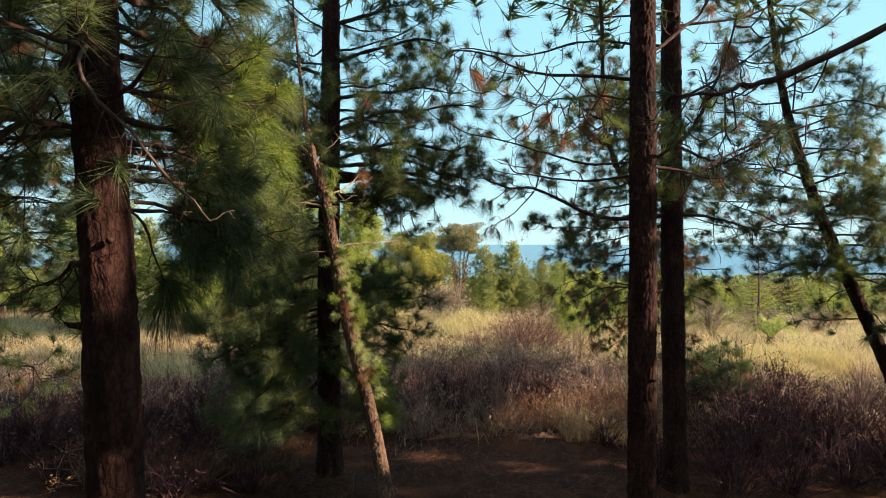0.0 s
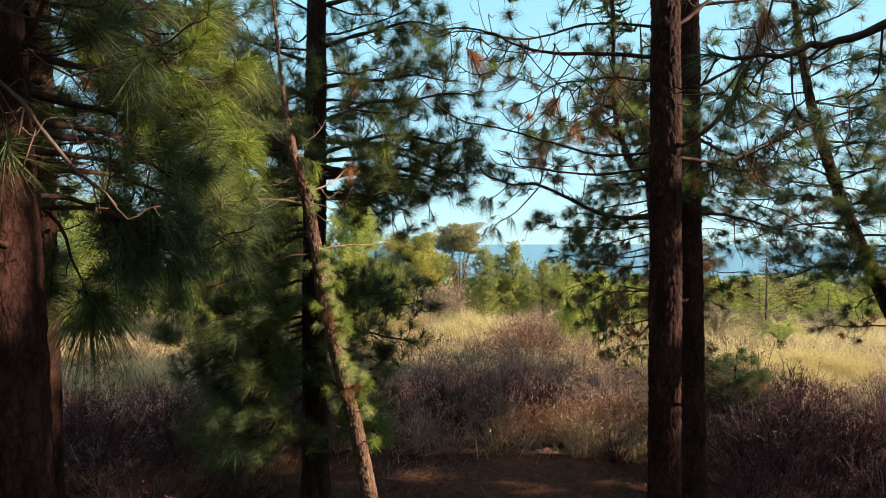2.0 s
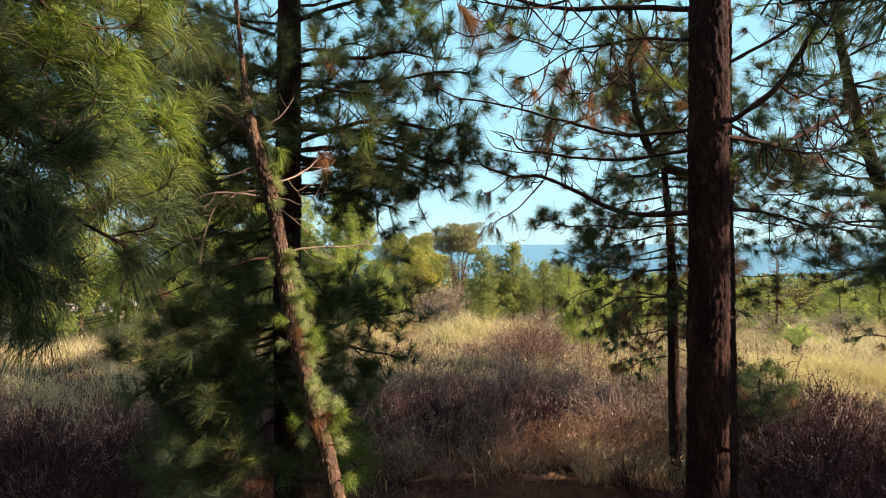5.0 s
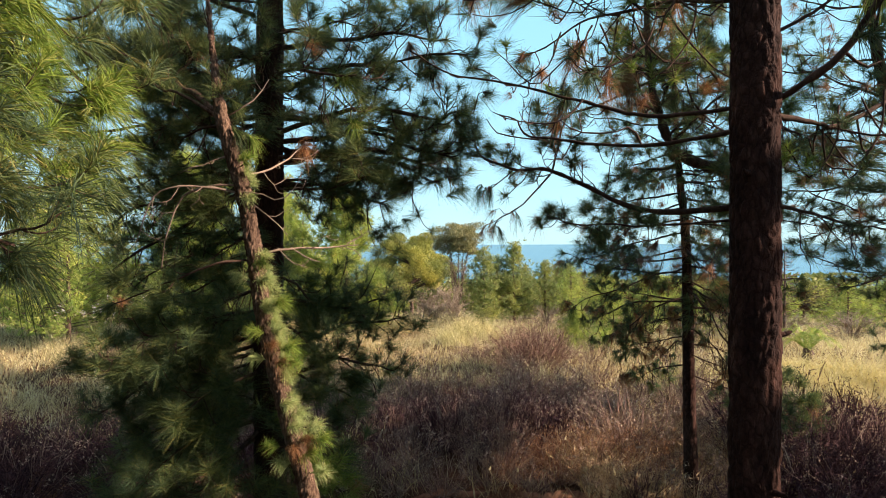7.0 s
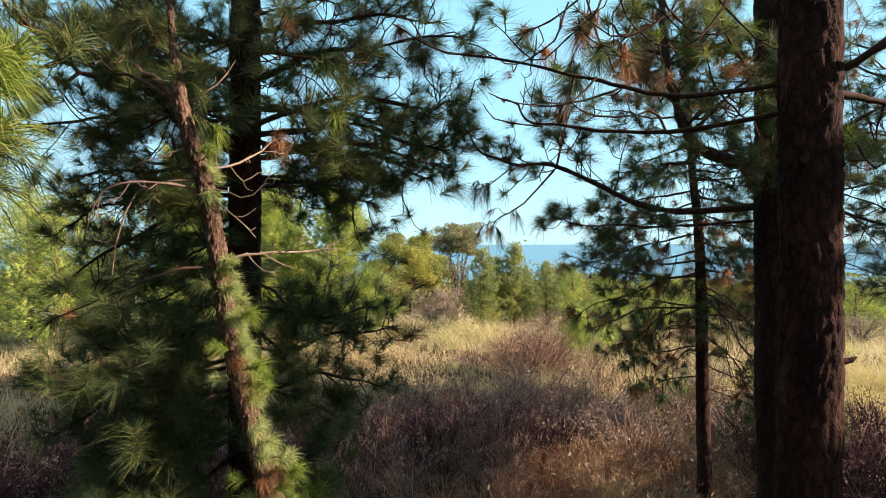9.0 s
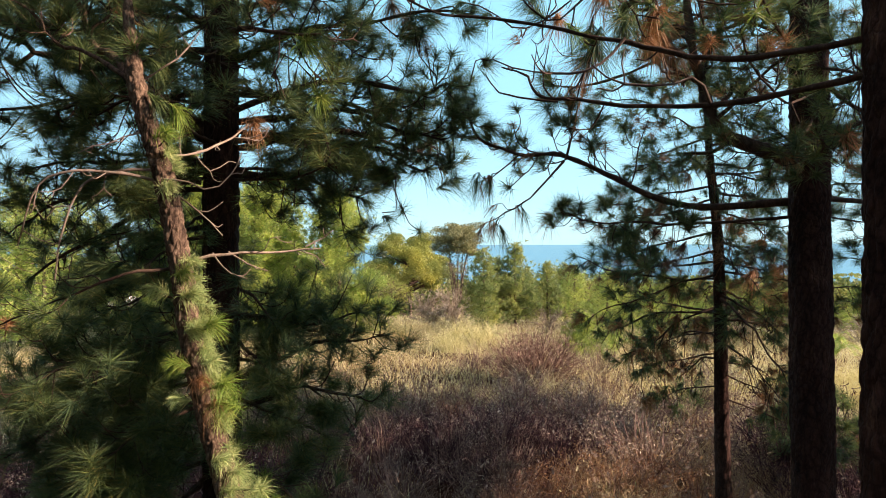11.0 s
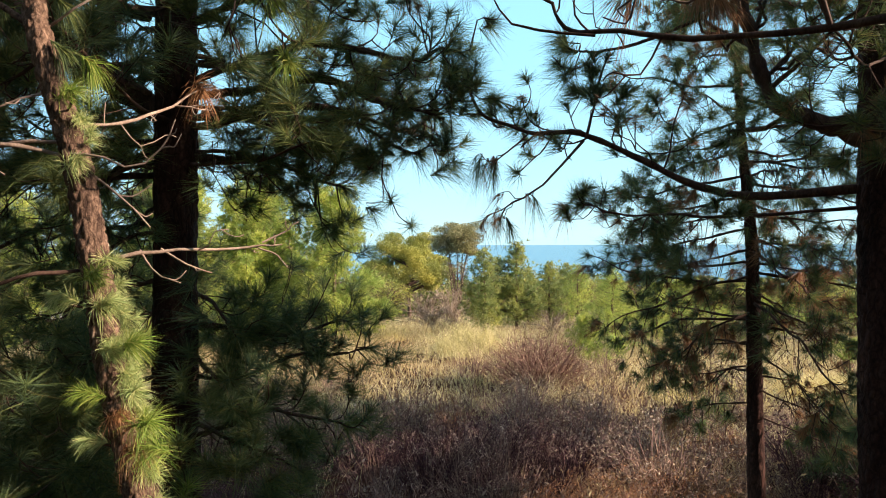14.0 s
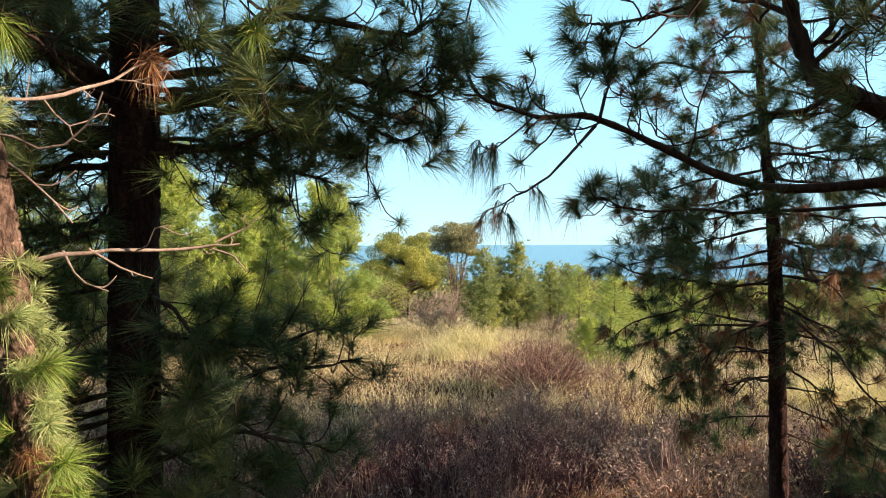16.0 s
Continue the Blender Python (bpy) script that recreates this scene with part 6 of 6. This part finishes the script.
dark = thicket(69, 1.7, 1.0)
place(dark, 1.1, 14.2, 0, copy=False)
# Placed to darken the grass and foreground where shade falls.
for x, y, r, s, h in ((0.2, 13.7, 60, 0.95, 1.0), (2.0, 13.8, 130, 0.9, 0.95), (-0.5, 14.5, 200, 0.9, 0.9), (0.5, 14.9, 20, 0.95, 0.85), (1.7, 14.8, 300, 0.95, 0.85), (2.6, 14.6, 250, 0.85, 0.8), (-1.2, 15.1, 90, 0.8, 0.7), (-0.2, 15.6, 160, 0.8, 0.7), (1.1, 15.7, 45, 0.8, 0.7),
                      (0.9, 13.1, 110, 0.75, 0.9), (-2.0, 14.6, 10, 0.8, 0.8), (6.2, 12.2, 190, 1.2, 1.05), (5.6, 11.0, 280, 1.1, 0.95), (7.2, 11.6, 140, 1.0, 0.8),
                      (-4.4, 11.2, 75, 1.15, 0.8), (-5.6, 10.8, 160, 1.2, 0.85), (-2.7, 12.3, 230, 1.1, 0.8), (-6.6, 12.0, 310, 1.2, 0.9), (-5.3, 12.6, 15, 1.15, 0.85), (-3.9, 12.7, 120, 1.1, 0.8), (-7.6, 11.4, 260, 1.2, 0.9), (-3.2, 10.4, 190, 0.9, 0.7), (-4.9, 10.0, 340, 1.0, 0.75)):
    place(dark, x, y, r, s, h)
for k in range(20):
    a, r = k * 2.4, math.sqrt((k + 0.5) / 20)
    if 2.5 + 3.3 * r * math.cos(a) < 2.9 and 15.8 + 3.2 * r * math.sin(a) < 16.6:
        continue
    place((brown, rusty, brown, grey)[k % 4], 2.5 + 3.3 * r * math.cos(a), 15.8 + 3.2 * r * math.sin(a), 37 * k, 0.75 + 0.35 * rs.random(), 0.8 + 0.25 * rs.random())
for x, y, s in ((-4.6, 9.3, 1.0), (-3.7, 9.5, 0.9), (-5.6, 9.6, 1.1), (-2.9, 10.0, 0.8), (1.3, 12.2, 0.7), (2.1, 12.1, 0.8), (3.1, 12.0, 0.7), (1.7, 13.1, 0.9), (3.3, 13.2, 1.0), (-3.2, 11.4, 1.0), (1.9, 12.8, 0.8), (3.8, 12.5, 1.0), (2.4, 13.4, 1.0), (-1.9, 11.8, 0.8)):
    place(rusty, x, y, 70 * x, s, 0.9)
# More of the darkened shrubs, where the foreground should look shaded.
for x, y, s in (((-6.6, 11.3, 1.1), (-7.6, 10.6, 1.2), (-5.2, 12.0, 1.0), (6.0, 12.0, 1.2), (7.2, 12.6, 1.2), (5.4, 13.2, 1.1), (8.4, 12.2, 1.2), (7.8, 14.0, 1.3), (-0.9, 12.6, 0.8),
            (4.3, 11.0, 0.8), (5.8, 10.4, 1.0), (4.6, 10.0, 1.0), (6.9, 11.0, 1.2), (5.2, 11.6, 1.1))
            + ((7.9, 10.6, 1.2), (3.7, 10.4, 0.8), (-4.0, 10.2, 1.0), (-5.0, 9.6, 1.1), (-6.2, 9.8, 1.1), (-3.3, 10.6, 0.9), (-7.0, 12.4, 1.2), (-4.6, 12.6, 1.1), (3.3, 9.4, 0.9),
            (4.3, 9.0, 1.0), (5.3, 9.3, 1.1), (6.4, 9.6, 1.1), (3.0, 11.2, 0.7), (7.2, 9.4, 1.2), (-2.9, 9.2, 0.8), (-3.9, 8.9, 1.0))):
    place(shade_toned, x, y, 50 * x, s, 1.0)


# ---- unseen pines added outside the view to shade the foreground ----
def shade_pine(seed, low, limbs, reach=2.6):
    rng = np.random.default_rng(seed)
    t = tree_root(0, 0, "tall dense unseen pine of the wood, added for its shade", group="pines of the wood")
    c = [(0, 0, -0.4), (0.05, 0, 5), (0, 0.05, 11)]
    stem(t, c, (0.2, 0.16, 0.03), depth=0, step=0.5, sides=10)
    auto_limbs(t, rng, c, low, 10.8, limbs, reach, reach * 0.28, r=0.03, twigs=3, tlen=0.8, needle=0.6, count=13, width=0.19, sub=1, simple=True)
    return t


# Crown heights, sizes and spots are chosen by where their shadows should fall.
wood = shade_pine(71, 1.6, 26)
high_wood = shade_pine(72, 6.3, 18)
slim_wood = shade_pine(73, 4.6, 13, 0.9)
place(slim_wood, 12.4, 4.6, 90, 0.95, copy=False)
place(wood, 13.0, 7.9, 0, 0.85, copy=False)
place(high_wood, 14.5, 13.4, 0, 1.05, copy=False)
place(slim_wood, 11.8, 7.8, 30, 1.0)
for x, y, r, s in ((16.0, 15.6, 90, 1.1), (15.5, 12.9, 40, 1.2), (15.6, 13.4, 240, 1.5), (16.8, 15.8, 20, 1.5)):
    place(high_wood, x, y, r, s)
for x, y, r, s in ((16.5, 7.3, 200, 1.1), (9.0, 2.4, 10, 1.0), (11.5, 9.6, 200, 0.5), (9.6, 6.7, 140, 0.54), (11.0, 10.8, 80, 0.4),
                   (12.0, -4.0, 0, 1.0), (-7.5, 3.0, 40, 1.0), (-6.0, -4.0, 80, 1.0), (3.0, -6.0, 130, 1.0), (-1.5, -8.0, 210, 1.0), (-9.5, -1.0, 0, 1.1), (-3.2, -3.0, 20, 1.0), (0.5, -4.0, 50, 1.0),
                   (4.8, -2.5, 170, 1.0), (-11.0, 4.0, 70, 1.0), (-5.2, 0.0, 30, 0.95), (-10.5, 8.0, 190, 0.9), (7.5, -8.0, 100, 1.1), (-4.0, -10.0, 140, 1.1), (2.0, -11.0, 220, 1.1), (8.5, -4.0, 80, 1.0),
                   (-8.0, -7.5, 45, 1.1), (-13.5, 0.0, 10, 1.1), (-15.0, 6.0, 100, 1.0), (12.5, -10.0, 0, 1.2)):
    place(wood, x, y, r, s)


# ---- palms, a dead conifer and a house beyond the grass ----
def palm(seed, fronds, length, label):
    rng = np.random.default_rng(seed)
    t = tagged(new("palm"), label, "palm", "palms beyond the grass")
    t.empty_display_size = 0.3
    g = Geo()
    tube(g, [(0, 0, -0.3), (0, 0, 0.3), (0, 0, 0.7)], (0.2, 0.24, 0.16), 9)
    part("trunk", g, BARK_FAR, t)
    for k in range(fronds):
        a, el = k * 2.4, 0.25 + 1.0 * rng.random()
        d = np.array([math.cos(a) * math.cos(el), math.sin(a) * math.cos(el), math.sin(el)])
        ln = length * (0.8 + 0.4 * rng.random())
        q = glide([(0, 0, 0.65), d * ln * 0.55 + [0, 0, 0.68], d * ln * [1, 1, 0.75] + [0, 0, 0.6 - 0.25 * ln]], 16)
        f = Geo()
        tube(f, q, np.linspace(0.018, 0.004, 16), 4)
        for i in range(2, 16):
            tg = unit(q[i] - q[i - 1])
            sd = unit(np.cross(tg, [0, 0, 1]))
            for m in (-1, 1):
                for o in (0, 0.5):
                    p = q[i - 1] * (1 - o) + q[i] * o
                    e = p + (sd * m * 0.85 + tg * 0.6 + np.array([0, 0, 0.15])) * 0.34 * (1 - 0.5 * abs(i - 8) / 8)
                    f.add([p - tg * 0.012, p + tg * 0.012, e], [(0, 1, 2)])
        part("frond", f, NEEDLE_LIT, t, smooth=False)
    return t


date_palm = palm(81, 20, 1.6, "low palm with arching feathery green fronds")
place(date_palm, 12.4, 23.0, 0, 0.9, copy=False)
place(date_palm, 5.9, 24.0, 70, 0.75)


def bare_conifer():
    rng = np.random.default_rng(83)
    t = tree_root(0, 0, "small dead conifer with bare brown whorled branches", name="conifer", group="trees beyond the grass")
    g = Geo()
    tube(g, [(0, 0, -0.3), (0.02, 0, 2), (0, 0, 4.3)], (0.07, 0.05, 0.012), 7)
    part("trunk", g, BARK_FAR, t)
    work = Geo()
    for k in range(46):
        z = 0.7 + 3.4 * k / 46
        a, ln = k * 2.4, (1.25 - 0.26 * z) * (0.8 + 0.4 * rng.random())
        d = np.array([math.cos(a), math.sin(a), 0.0])
        b = Geo()
        q = glide([(0, 0, z), d * ln * 0.6 + [0, 0, z - 0.08], d * ln + [0, 0, z + 0.05]], 7)
        tube(b, q, np.linspace(0.014, 0.006, 7), 4)
        for i in range(2, 7):
            for m in (-1, 1):
                e = q[i] + np.array([-d[1] * m * 0.2, d[0] * m * 0.2, 0.02]) + d * 0.1
                tube(b, [q[i], (q[i] + e) / 2, e], (0.007, 0.006, 0.004), 3)
        work.add(np.concatenate(b.v), np.concatenate(b.f))
    part("branch_work", work, TWIG_DRY, t, smooth=False, kind="stuff")
    return t


place(bare_conifer(), 15.8, 30.5, 0, copy=False)


def block(geo, x0, x1, y0, y1, z0, z1):
    v = [(x, y, z) for x in (x0, x1) for y in (y0, y1) for z in (z0, z1)]
    q = [(0, 1, 3, 2), (4, 6, 7, 5), (0, 4, 5, 1), (2, 3, 7, 6), (0, 2, 6, 4), (1, 5, 7, 3)]
    geo.add(v, [t for a, b, c, d in q for t in ((a, b, c), (a, c, d))])


def house():
    t = tagged(new("house"), "small white-walled house half hidden behind pines", "house")
    g = Geo()
    block(g, -4, 4, -3, 3, -0.5, 4.3)
    part("wall", g, WHITE_WALL, t, smooth=False)
    g = Geo()
    block(g, -4.25, 4.25, -3.25, 3.25, 4.3, 4.5)
    part("roof", g, ROOF_TILE, t, smooth=False)
    for x in (-2.6, 0.0, 2.6):
        for z in (0.9, 2.9):
            g = Geo()
            block(g, x - 0.5, x + 0.5, -3.05, -2.99, z, z + 1.0)
            w = part("window", g, WHITE_WALL, t, smooth=False)
            g = Geo()
            block(g, x - 0.42, x + 0.42, -3.07, -3.04, z + 0.08, z + 0.92)
            part("pane", g, GLASS_DARK, w, smooth=False)
    return t


place(house(), -34.4, 63, 10, 1.0, 1.15, copy=False)
